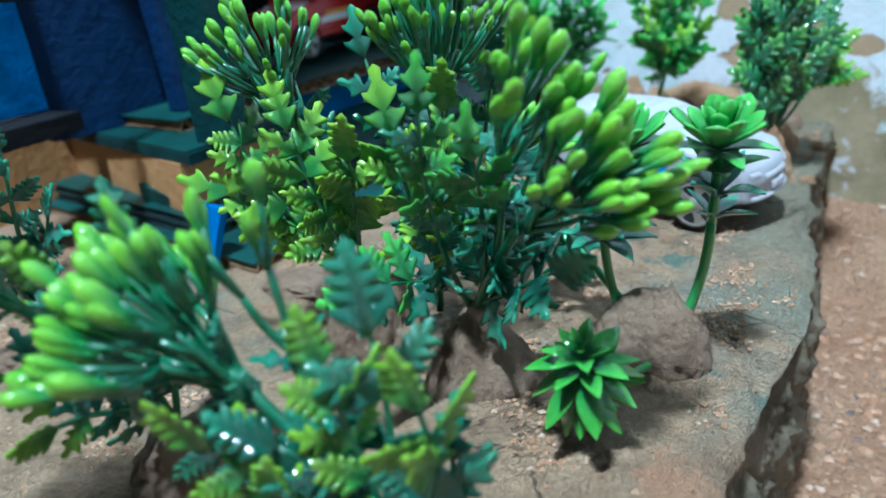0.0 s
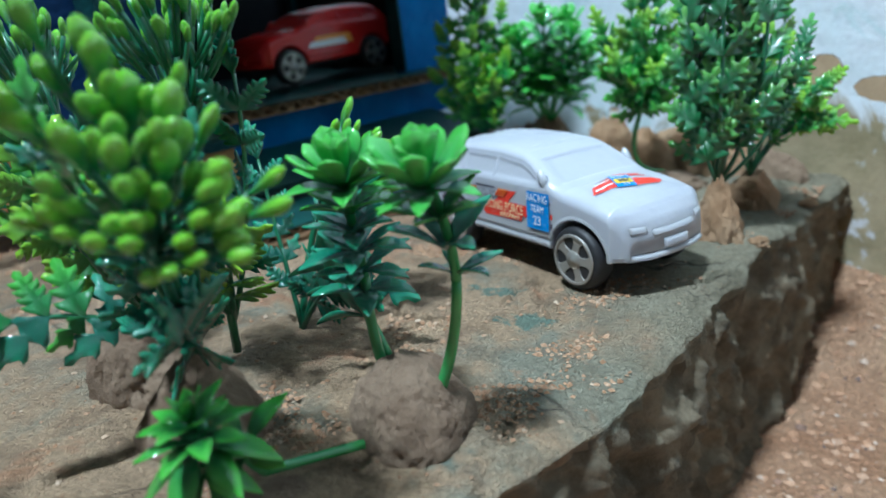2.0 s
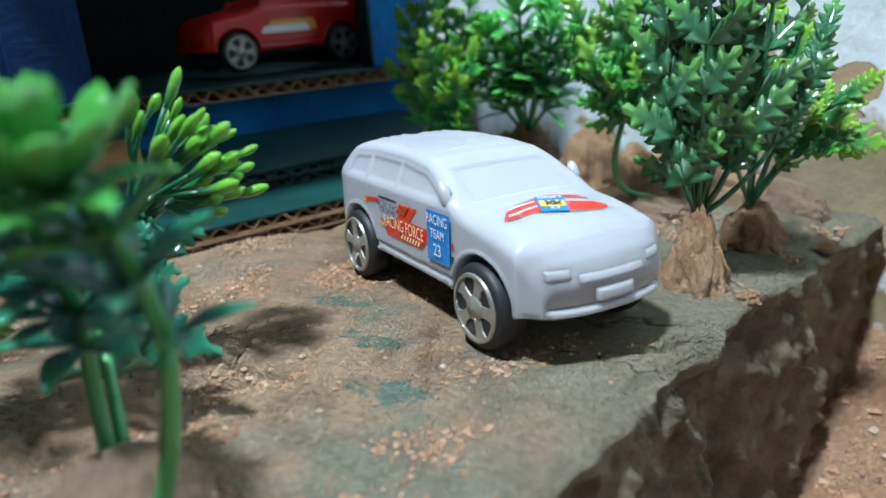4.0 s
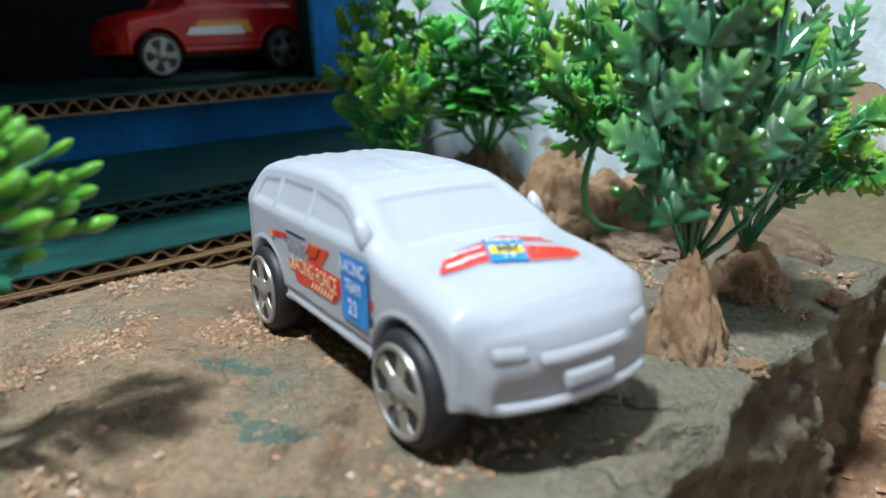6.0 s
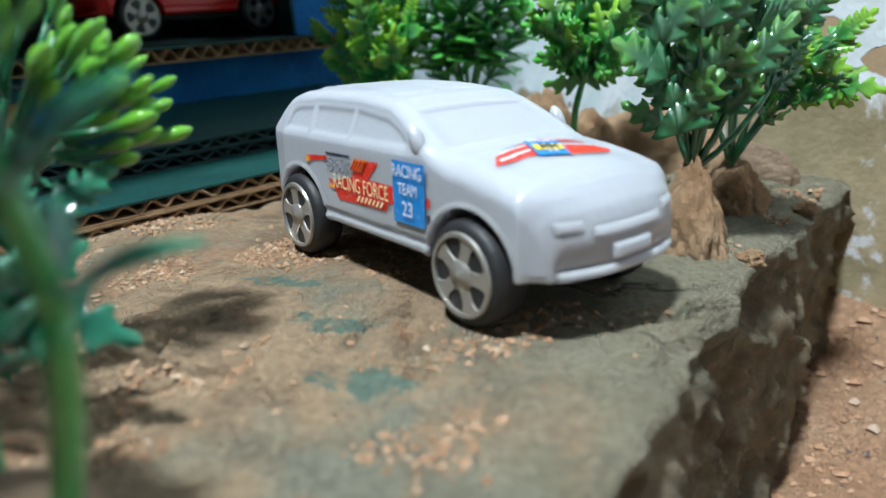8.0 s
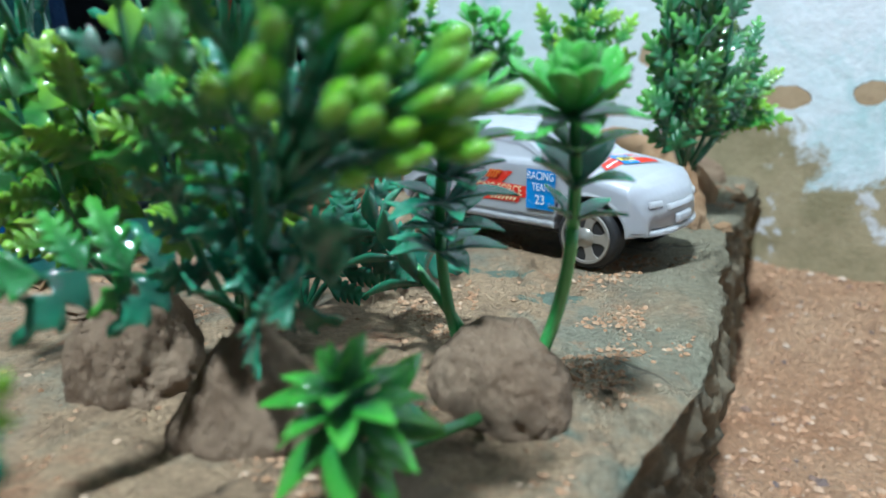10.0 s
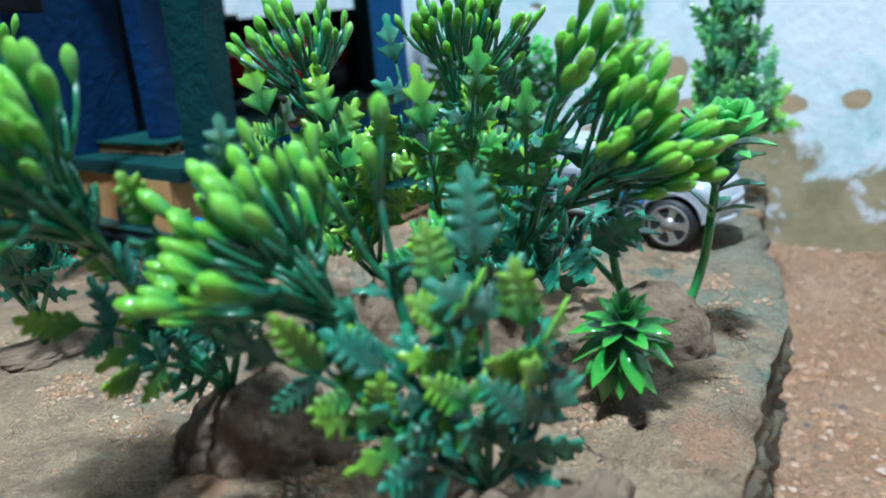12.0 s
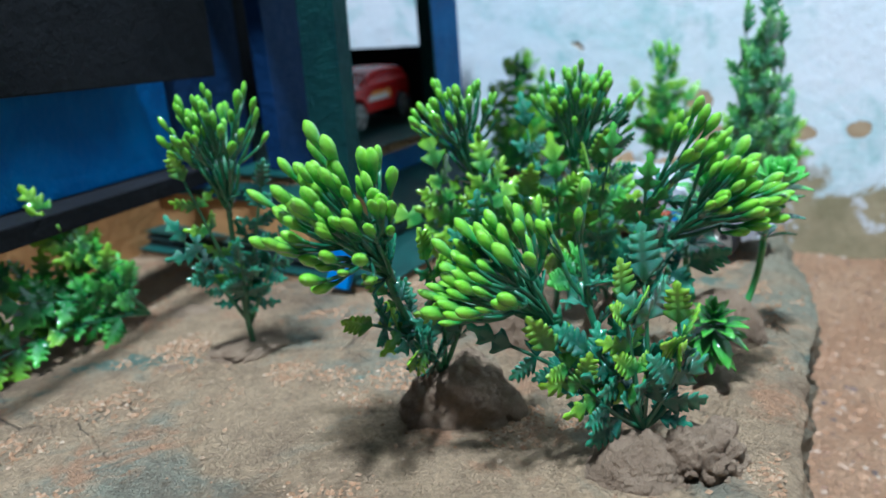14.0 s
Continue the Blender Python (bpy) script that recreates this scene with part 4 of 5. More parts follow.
clod("clay_slab", (0.118, 0.359), (0.0280, 0.0085, 0.0220), CLOD_RED, "long tan clay slab along the wall", 17, -39, 0.12, 0.0, group="")
clod("clay_chip", (-0.137, 0.153), (0.0050, 0.0030, 0.0022), CLOD, "small loose clay flake", 18, 15, 0.2, 0.0, group="clay chips")
clod("clay_chip", (-0.046, 0.196), (0.0160, 0.0100, 0.0060), CLOD, "flat clay slab lying on the ledge", 19, -20, 0.2, 0.0, group="clay chips")
clod("clay_chip", (-0.084, 0.125), (0.0022, 0.0015, 0.0014), GRIT, "small dark pebble on the clay", 20, 0, 0.2, 0.0, group="clay chips")
clod("clay_chip", (0.128, 0.2575), (0.0032, 0.0024, 0.0030), CLOD_RED, "crumbled bit of red clay", 21, 0, 0.35, 0.0, group="clay chips")
clod("clay_chip", (0.152, 0.303), (0.0040, 0.0028, 0.0024), CLOD_RED, "crumbled bit of red clay", 22, 50, 0.3, 0.0, group="clay chips")
clod("clay_chip", (0.030, 0.118), (0.0110, 0.0080, 0.0035), CLOD, "flat clay flake by the clods", 23, 50, 0.2, 0.0, group="clay chips")


def scatter(name, material, count, region, height, sizes, label, seed):
    """Loose grains, joined."""
    rng = random.Random(seed)
    verts, faces = [], []
    quad = ((0, 1, 2), (0, 2, 3), (0, 3, 4), (0, 4, 1), (5, 2, 1), (5, 3, 2), (5, 4, 3), (5, 1, 4))
    made = 0
    while made < count:
        x, y = rng.uniform(region[0], region[1]), rng.uniform(region[2], region[3])
        z = height(x, y, rng)
        if z is None:
            continue
        r = sizes[0] + (sizes[1] - sizes[0]) * rng.random() ** 4
        turn, k = rng.uniform(0, 6.3), len(verts)
        h = r * rng.uniform(0.4, 0.9)
        ring = [(x + r * rng.uniform(0.6, 1.2) * math.cos(turn + q * 1.571), y + r * rng.uniform(0.6, 1.2) * math.sin(turn + q * 1.571), z + h * rng.uniform(-0.1, 0.35)) for q in range(4)]
        verts += [(x, y, z + h), *ring, (x, y, z - h * 0.5)]
        faces += [tuple(k + i for i in f) for f in quad]
        made += 1
    me = bpy.data.meshes.new(name)
    me.from_pydata(verts, [], faces)
    tagged(shared(name, me, material, smooth=False), label, "gravel", kind="stuff")


def on_clay(x, y, rng):
    if x > edge_x(y) - 0.003:
        return None
    patch = noise.noise(Vector((x * 34, y * 34, 4.2))) + 0.6 * noise.noise(Vector((x * 80, y * 80, 1.2)))
    return clay_z(x, y) if patch > 0.18 + 0.3 * rng.random() or rng.random() < 0.02 else None


def on_sand(x, y, rng):
    gap = D_WALL - (N_WALL.x * x + N_WALL.y * y)
    return sand_z(x, y) if gap > 0 and x > edge_x(y) + 0.004 else None


scatter("clay_crumbs", CRUMB, 30000, (-0.17, 0.17, 0.03, 0.33), on_clay, (0.00016, 0.0011), "loose reddish clay crumbs on the ledge", 5)
scatter("grit", GRIT, 9000, (0.0, 0.42, 0.04, 0.36), on_sand, (0.0004, 0.0026), "loose gravel and pebbles on the red sand", 6)


# ---- artificial plants ----
def solid_leaf(outline, fold, droop, thick, name):
    """A moulded leaf along y, from half-outline points (y, x): top, underside and rim."""
    bm = bmesh.new()

    def z_at(x, y):
        return fold * abs(x) - droop * y * y

    layers = []
    for h in (thick, -thick):
        mid = [bm.verts.new((0, y, z_at(0, y) + h * 1.6)) for y, _ in outline]
        right = [bm.verts.new((x, y, z_at(x, y) + h * 0.4)) for y, x in outline]
        left = [bm.verts.new((-x, y, z_at(x, y) + h * 0.4)) for y, x in outline]
        layers.append((mid, right, left))
        for k in range(len(outline) - 1):
            for edge in (right, left):
                quad = (mid[k], edge[k], edge[k + 1], mid[k + 1])
                bm.faces.new(quad)
    (m0, r0, l0), (m1, r1, l1) = layers
    for k in range(len(outline) - 1):
        bm.faces.new((r0[k], r0[k + 1], r1[k + 1], r1[k]))
        bm.faces.new((l0[k], l0[k + 1], l1[k + 1], l1[k]))
    bmesh.ops.remove_doubles(bm, verts=bm.verts, dist=1e-6)
    bmesh.ops.recalc_face_normals(bm, faces=bm.faces)
    me = bpy.data.meshes.new(name)
    bm.to_mesh(me)
    bm.free()
    return me


def lobed_leaf(lobes, width, fold, droop):
    """A moulded leaf along y: one blade with a raised midrib and blunt forward-pointing lobes."""
    bm = bmesh.new()
    half = []
    for k in range(lobes):
        f = k / lobes
        y, w = 0.10 + 0.62 * f, width * (1 - 0.30 * f)
        half += [(y, w * 0.28), (y + 0.17, w * 0.92), (y + 0.27, w), (y + 0.25, w * 0.66)]
    half += [(0.78, width * 0.24), (0.93, width * 0.30), (1.0, 0.0)]
    layers = []
    for h in (0.022, -0.022):
        spine = [bm.verts.new((0, y, -droop * y * y + h * 1.9)) for y in (0.0, *(min(y, 0.96) for y, _ in half[:-1]), 1.0)]
        rims = []
        for s in (-1, 1):
            rim = [bm.verts.new((0.035 * s, 0.0, h * 0.8))] + [bm.verts.new((s * x, y, fold * x - droop * y * y + h * 0.7)) for y, x in half]
            rims.append(rim)
            hub = 0
            for k in range(len(rim) - 1):
                at = min(4 * (k // 4), len(spine) - 1)
                if at != hub:
                    bm.faces.new((spine[hub], rim[k], spine[at]))
                    hub = at
                bm.faces.new((spine[hub], rim[k], rim[k + 1]))
        layers.append(rims)
    for top, low in zip(*layers):
        for k in range(len(top) - 1):
            bm.faces.new((top[k], top[k + 1], low[k + 1], low[k]))
    bmesh.ops.delete(bm, geom=[v for v in bm.verts if not v.link_faces], context="VERTS")
    bmesh.ops.recalc_face_normals(bm, faces=bm.faces)
    me = bpy.data.meshes.new("lobed_leaf")
    bm.to_mesh(me)
    bm.free()
    return me


def oval_outline(width, peak=0.55, n=8, blunt=2.2):
    out = []
    for k in range(n + 1):
        y = k / n
        s = (y / peak) ** 0.8 if y < peak else 1 - ((y - peak) / (1 - peak)) ** blunt
        out.append((y, max(0.02 if y < 1 else 0.0, width * s)))
    return out


def bud_mesh(name, fat):
    """A plump closed bud along y."""
    bm = bmesh.new()
    prof = ((0.0, 0.075), (0.2, 0.10), (0.42, 0.16), (0.64, 0.21), (0.82, 0.19), (0.94, 0.11), (1.0, 0.03))
    steps = 8
    rings = []
    for y, r in prof:
        rings.append([bm.verts.new((fat * r * math.cos(2 * math.pi * k / steps), y, fat * r * 0.8 * math.sin(2 * math.pi * k / steps) + 0.06 * y * y)) for k in range(steps)])
    for a, b in zip(rings, rings[1:]):
        for k in range(steps):
            bm.faces.new((a[k], a[(k + 1) % steps], b[(k + 1) % steps], b[k]))
    bm.faces.new(rings[0])
    bm.faces.new(rings[-1][::-1])
    bmesh.ops.recalc_face_normals(bm, faces=bm.faces)
    me = bpy.data.meshes.new(name)
    bm.to_mesh(me)
    bm.free()
    return me


def kinds(make, materials):
    """One mesh for each material, made by make()."""
    out = {}
    for key, material in materials.items():
        out[key] = []
        for k in range(3):
            me = make(k)
            me.materials.append(material)
            out[key].append(me)
    return out


FERN = kinds(lambda k: lobed_leaf(2 + k, 0.30 - 0.01 * k, 0.25 + 0.1 * k, 0.20 - 0.15 * k), {"teal": LEAF_TEAL, "deep": LEAF_DEEP, "lime": LEAF_LIME, "green": LEAF_GREEN})
NARROW = kinds(lambda k: lobed_leaf(3, 0.25 + 0.02 * k, 0.4, 0.1 - 0.1 * k), {"deep": LEAF_DEEP})
BUDS = kinds(lambda k: bud_mesh("bud", 0.80 + 0.15 * k), {"bright": BUD, "dark": BUD_DARK})
LANCE = kinds(lambda k: solid_leaf(oval_outline(0.17 + 0.02 * k, 0.5), 0.35, 0.15 + 0.1 * k, 0.02, "lance_leaf"), {"teal": LEAF_TEAL, "rosette": ROSETTE, "green": LEAF_GREEN})
PADDLE = kinds(lambda k: solid_leaf(oval_outline(0.19 + 0.02 * k, 0.72, 10, 3.6), 0.25, -0.15 - 0.1 * k, 0.03, "petal_leaf"), {"rosette": ROSETTE, "green": LEAF_GREEN})


class Plant:
    """An artificial plant: one moulded stem and many leaves and buds on it."""

    def __init__(self, name, foot, label, category="artificial plant", seed=0, stem=None):
        self.foot = Vector(foot)
        self.root = thing(name, Matrix.Translation(self.foot), label, category, "artificial plants")
        self.bm = bmesh.new()
        self.rng = random.Random(seed)
        self.stem = stem or STEM

    def at(self, p):
        return Vector(p) - self.foot

    def vec(self, k=1.0):
        return Vector([self.rng.uniform(-1, 1) * k for _ in range(3)])

    def put(self, stock, key, name, at, direction, up, size):
        me = self.rng.choice(stock[key])
        ob = shared(name, me, None, self.root)
        ob.matrix_local = along(at, direction, up, size)

    def branch(self, a, b, bend=(0, 0, 0), r0=0.0011, r1=0.0006, n=8):
        pts = curve(a, b, Vector(bend), n)
        tube(self.bm, pts, r0, r1)
        return pts

    def fern(self, a, tip, key, size=0.010, pairs=5, bend=(0, 0, 0), key_tip=None, start=0.25, spread=0.9, stock=None):
        """A feathered spray: a stalk with paired lobed leaves and one at its tip."""
        a, tip = self.at(a), self.at(tip)
        pts = self.branch(a, tip, bend, 0.0008, 0.0004)
        n = len(pts) - 1
        for k in range(pairs):
            f = start + (1 - start) * k / pairs
            i = min(int(f * n), n - 1)
            p = pts[i].lerp(pts[i + 1], f * n - i)
            d = (pts[i + 1] - pts[i]).normalized()
            side = d.cross(Vector((0.2, -0.8, 0.55)) + self.vec(0.5)).normalized()
            for s in (-1, 1):
                way = d * self.rng.uniform(0.5, 0.9) + side * s * spread + self.vec(0.25)
                tone = key_tip if key_tip and f > 0.5 and self.rng.random() < 0.75 else key
                self.put(stock or FERN, tone, "leaf", p, way, side.cross(d) * 1.0 + self.vec(0.35), size * self.rng.uniform(0.75, 1.15))
        self.put(stock or FERN, key_tip or key, "leaf", pts[-1], pts[-1] - pts[-2], Vector((0, -1, 0.4)) + self.vec(0.4), size * 1.15)

    def broom(self, a, base, centre, radius, count, key="bright", bud=0.0062, flat=0.0):
        """A head of thin stalks that fan out from base, each with a bud."""
        a, base, centre = self.at(a), self.at(base), self.at(centre)
        self.branch(a, base, self.vec(0.003), 0.0011, 0.0009)
        axis = (centre - base).normalized()
        reach = (centre - base).length
        side = axis.orthogonal().normalized()
        other = axis.cross(side)
        forks = max(2, count // 3)
        for k in range(forks):
            f = (k + 0.5) / forks
            q = k * 2.39996
            out = radius * math.sqrt(f) * self.rng.uniform(0.85, 1.1)
            way = axis * (reach * (1.05 - 0.45 * f)) + side * (out * math.cos(q)) + other * (out * math.sin(q))
            root = a.lerp(base, self.rng.uniform(0.80, 1.0))
            node = base + way * self.rng.uniform(0.34, 0.56)
            self.branch(root, node, way.normalized() * 0.0004 - axis * 0.0008 + self.vec(0.0006), 0.0007, 0.00055, 5)
            for _ in range(max(1, round(count / forks))):
                end = base + way * self.rng.uniform(0.72, 1.08) + self.vec(radius * 0.20)
                pts = self.branch(node, end, way.normalized() * 0.0 - axis * 0.0006 + self.vec(0.0004), 0.00045, 0.0005, 4)
                d = pts[-1] - pts[-2]
                self.put(BUDS, key, "bud", pts[-1] - d.normalized() * 0.0012, d.normalized() + axis * 0.25, Vector((0, 0, 1)), bud * self.rng.uniform(0.72, 1.15))
        for k in range(7):
            p = a.lerp(base, self.rng.uniform(0.35, 1.0))
            q = k * 2.4
            self.put(FERN, "teal", "leaf", p, axis * 0.7 + side * math.cos(q) + other * math.sin(q), axis + self.vec(0.3), 0.0085 * self.rng.uniform(0.8, 1.2))

    def rosette(self, centre, axis, size, rings=((5, 20), (7, 48), (8, 75)), key="rosette", stock=None):
        """Overlapping petal-like leaves round an axis."""
        c, axis = self.at(centre), Vector(axis).normalized()
        side = axis.orthogonal().normalized()
        other = axis.cross(side)
        for r, (n, tilt) in enumerate(rings):
            for k in range(n):
                q = 2 * math.pi * (k + 0.5 * (r % 2)) / n + self.rng.uniform(-0.15, 0.15)
                o = side * math.cos(q) + other * math.sin(q)
                t = radians(tilt + self.rng.uniform(-7, 7))
                way = axis * math.cos(t) + o * math.sin(t)
                self.put(stock or PADDLE, key, "leaf", c - axis * (0.0012 * r), way, axis * math.sin(t) - o * math.cos(t), size * (0.62 + 0.19 * r) * self.rng.uniform(0.88, 1.1))

    def whorl(self, p, axis, n, size, key="green", tilt=60):
        self.rosette(p, axis, size / 0.8, ((n, tilt),), key, LANCE)

    def done(self):
        part("stem", self.bm, self.stem, self.root)
        return self.root


BUDDED = "artificial plant with green buds and feathered leaves"

# two tall budded plants on the cracked clod
p = Plant("artificial_plant", (-0.022, 0.164, 0.014), "tall " + BUDDED, seed=11)
p.broom((-0.022, 0.164, 0.014), (-0.0335, 0.1614, 0.0598), (-0.040, 0.160, 0.080), 0.0143, 52, "dark", 0.0062)
p.fern((-0.022, 0.164, 0.014), (-0.045, 0.156, 0.060), "lime", 0.0123, 6, (-0.004, 0, 0))
p.fern((-0.022, 0.164, 0.014), (-0.030, 0.150, 0.058), "lime", 0.0117, 6, (0, -0.004, 0))
p.fern((-0.024, 0.164, 0.020), (-0.050, 0.160, 0.042), "lime", 0.0117, 4, (0, 0, 0.003))
p.fern((-0.022, 0.164, 0.018), (-0.018, 0.150, 0.050), "lime", 0.0117, 5, (0, 0, 0), None, 0.4)
p.fern((-0.022, 0.164, 0.014), (-0.032, 0.168, 0.066), "teal", 0.009, 5)
p.done()

p = Plant("artificial_plant", (-0.004, 0.171, 0.001), "tall " + BUDDED, seed=12)
p.broom((-0.004, 0.171, 0.001), (0.0020, 0.1610, 0.0610), (0.0045, 0.156, 0.084), 0.0160, 62, "dark", 0.0058)
p.fern((-0.003, 0.171, 0.010), (-0.008, 0.150, 0.055), "lime", 0.0130, 6, (0, -0.004, 0))
p.fern((-0.003, 0.171, 0.010), (0.004, 0.146, 0.060), "lime", 0.0117, 6)
p.fern((-0.003, 0.171, 0.010), (0.015, 0.160, 0.068), "teal", 0.009, 6, (0.003, 0, 0))
p.fern((-0.003, 0.171, 0.010), (-0.014, 0.165, 0.070), "teal", 0.010, 5)
p.fern((-0.003, 0.171, 0.010), (0.012, 0.152, 0.040), "lime", 0.0117, 5)
p.done()

# plant on the cone-shaped clod, leaning towards the sand
p = Plant("artificial_plant", (0.0070, 0.142, 0.014), "leaning " + BUDDED, seed=13)
p.broom((0.0070, 0.142, 0.014), (0.0215, 0.1185, 0.0470), (0.0335, 0.1075, 0.0575), 0.0128, 52, "bright", 0.0092)
p.broom((0.0070, 0.142, 0.014), (0.0150, 0.124, 0.056), (0.0215, 0.112, 0.074), 0.0095, 20, "bright", 0.0084)
p.fern((0.0070, 0.142, 0.014), (0.001, 0.125, 0.064), "teal", 0.0095, 6, (-0.003, 0, 0), "green")
p.fern((0.0070, 0.142, 0.018), (-0.012, 0.121, 0.032), "teal", 0.011, 4, (0, 0, 0.003), "green")
p.fern((0.0070, 0.142, 0.014), (0.010, 0.120, 0.056), "teal", 0.010, 6, (0.002, 0, 0), "green")
p.fern((0.0070, 0.142, 0.016), (0.023, 0.119, 0.034), "teal", 0.013, 4)
p.fern((0.0070, 0.142, 0.014), (0.023, 0.130, 0.056), "teal", 0.009, 5)
p.done()

# plant on the domed clod
p = Plant("artificial_plant", (-0.049, 0.108, 0.013), "leaning " + BUDDED, seed=14)
p.broom((-0.049, 0.108, 0.013), (-0.0625, 0.0924, 0.0514), (-0.074, 0.083, 0.068), 0.0168, 80, "bright", 0.0081)
p.fern((-0.049, 0.108, 0.013), (-0.052, 0.092, 0.050), "teal", 0.009, 5, (0.002, 0, 0), "lime")
p.fern((-0.049, 0.108, 0.013), (-0.066, 0.094, 0.034), "teal", 0.009, 4, (0, 0, 0.003), "lime")
p.fern((-0.049, 0.108, 0.013), (-0.040, 0.094, 0.056), "teal", 0.009, 5, (0.002, 0, 0))
p.fern((-0.049, 0.108, 0.013), (-0.062, 0.104, 0.038), "teal", 0.008, 4, (0, 0, 0.003), "lime")
p.fern((-0.049, 0.108, 0.013), (-0.056, 0.088, 0.028), "teal", 0.008, 3, (0, 0, 0.003), "lime")
p.done()

# plant by the broken lump, its head bent far over
p = Plant("artificial_plant", (-0.004, 0.080, 0.008), "bent " + BUDDED, seed=15)
p.broom((-0.004, 0.080, 0.008), (-0.0273, 0.0866, 0.0385), (-0.041, 0.088, 0.050), 0.0151, 75, "bright", 0.0078)
p.broom((-0.004, 0.080, 0.008), (-0.0171, 0.0869, 0.0433), (-0.020, 0.084, 0.062), 0.008, 5, "bright", 0.0068)
p.fern((-0.004, 0.080, 0.008), (-0.004, 0.082, 0.044), "teal", 0.0125, 3, (0.001, 0, 0))
p.fern((-0.004, 0.080, 0.008), (0.005, 0.081, 0.024), "teal", 0.009, 3, (0.002, 0, -0.002))
p.fern((-0.004, 0.080, 0.008), (0.002, 0.076, 0.036), "teal", 0.010, 4, (0.003, 0, 0), "lime")
p.fern((-0.004, 0.080, 0.008), (-0.010, 0.078, 0.042), "lime", 0.009, 4)
p.fern((-0.004, 0.080, 0.008), (-0.026, 0.076, 0.032), "teal", 0.010, 5, (0, 0, -0.003), "lime")
p.fern((-0.004, 0.080, 0.008), (-0.018, 0.078, 0.030), "teal", 0.010, 4, (0, 0, 0.003))
p.fern((-0.004, 0.080, 0.008), (-0.034, 0.084, 0.030), "teal", 0.010, 4, (0, 0, 0.002))
p.done()

# upright plant on the flat pad
p = Plant("artificial_plant", (-0.111, 0.163, 0.003), "upright " + BUDDED, seed=16)
p.broom((-0.111, 0.163, 0.003), (-0.1108, 0.1563, 0.0592), (-0.113, 0.152, 0.083), 0.0151, 62, "dark", 0.0067)
p.fern((-0.111, 0.163, 0.010), (-0.126, 0.156, 0.042), "teal", 0.009, 5)
p.fern((-0.111, 0.163, 0.010), (-0.096, 0.158, 0.040), "teal", 0.009, 5)
p.fern((-0.111, 0.163, 0.016), (-0.122, 0.152, 0.062), "lime", 0.009, 4)
p.fern((-0.111, 0.163, 0.016), (-0.100, 0.155, 0.058), "teal", 0.009, 5)
p.fern((-0.111, 0.163, 0.012), (-0.108, 0.150, 0.036), "teal", 0.009, 4)
p.done()

# fern lying on the ledge near the house
p = Plant("artificial_plant", (-0.158, 0.200, 0.003), "feathered green artificial fern lying on its side", seed=17)
p.fern((-0.158, 0.200, 0.003), (-0.176, 0.182, 0.040), "green", 0.0135, 7, (0, 0, 0), "lime", 0.2)
p.fern((-0.158, 0.200, 0.003), (-0.200, 0.176, 0.028), "green", 0.0135, 7, (0, 0, 0.004), "lime", 0.2)
p.fern((-0.158, 0.200, 0.003), (-0.205, 0.160, 0.014), "green", 0.0135, 7, (0, 0, 0.004), "lime", 0.2)
p.fern((-0.158, 0.200, 0.003), (-0.196, 0.150, 0.006), "green", 0.0135, 7, (0, 0, 0.004), "lime", 0.2)
p.fern((-0.158, 0.200, 0.003), (-0.186, 0.165, 0.022), "green", 0.012, 6, (0, 0, 0.003), "green", 0.3)
p.fern((-0.158, 0.200, 0.003), (-0.182, 0.190, 0.046), "green", 0.013, 6, (0, 0, 0), "lime", 0.3)
p.done()

# two rosette stems in the rounded clod
CUP = ((5, 14), (8, 36), (9, 58))
p = Plant("artificial_rosette_plant", (0.0540, 0.1470, 0.010), "artificial plant with one leafy stem and a rosette top", seed=21, stem=STEM_LIGHT)
p.branch(p.at((0.0540, 0.1470, 0.006)), p.at((0.0597, 0.1476, 0.0306)), (0.0012, 0, -0.0005), 0.0012, 0.0011, 8)
p.branch(p.at((0.0597, 0.1476, 0.0300)), p.at((0.0578, 0.1395, 0.0520)), (0.0006, 0.0012, 0), 0.0011, 0.0009, 8)
p.rosette((0.0577, 0.1388, 0.0515), (0.0, -0.22, 1), 0.0110, CUP)
p.whorl((0.0580, 0.1400, 0.0480), (0, -0.2, 1), 6, 0.0125, "rosette", 66)
p.whorl((0.0587, 0.1425, 0.0425), (0, -0.3, 1), 5, 0.0140, "green", 48)
p.whorl((0.0592, 0.1445, 0.0370), (0.1, -0.3, 1), 4, 0.0150, "teal", 42)
p.whorl((0.0597, 0.1476, 0.0310), (0.2, 0, 1), 4, 0.0125, "teal", 58)
p.done()
p = Plant("artificial_rosette_plant", (0.0412, 0.1545, 0.010), "artificial plant with a dense leafy stem and a rosette top", seed=22, stem=STEM_LIGHT)
p.branch(p.at((0.0412, 0.1545, 0.006)), p.at((0.0380, 0.1575, 0.0270)), (-0.0008, 0, 0), 0.0012, 0.0011, 8)
p.branch(p.at((0.0380, 0.1575, 0.0265)), p.at((0.0408, 0.1470, 0.0510)), (-0.0008, 0.0010, 0), 0.0011, 0.0009, 8)
p.rosette((0.0409, 0.1465, 0.0505), (-0.08, -0.2, 1), 0.0106, CUP)
for k, z in enumerate((0.0465, 0.0420, 0.0375, 0.0330, 0.0285, 0.0235)):
    p.whorl((0.0406 - 0.0005 * k, 0.1480 + 0.0018 * k, z), (0, -0.2, 1), 6, 0.0145, ("rosette", "green", "teal")[min(k, 2)], 54 + 2 * k)
p.branch(p.at((0.0420, 0.1560, 0.0080)), p.at((0.0250, 0.1720, 0.0240)), (0, 0, 0.002), 0.0011, 0.0008, 7)
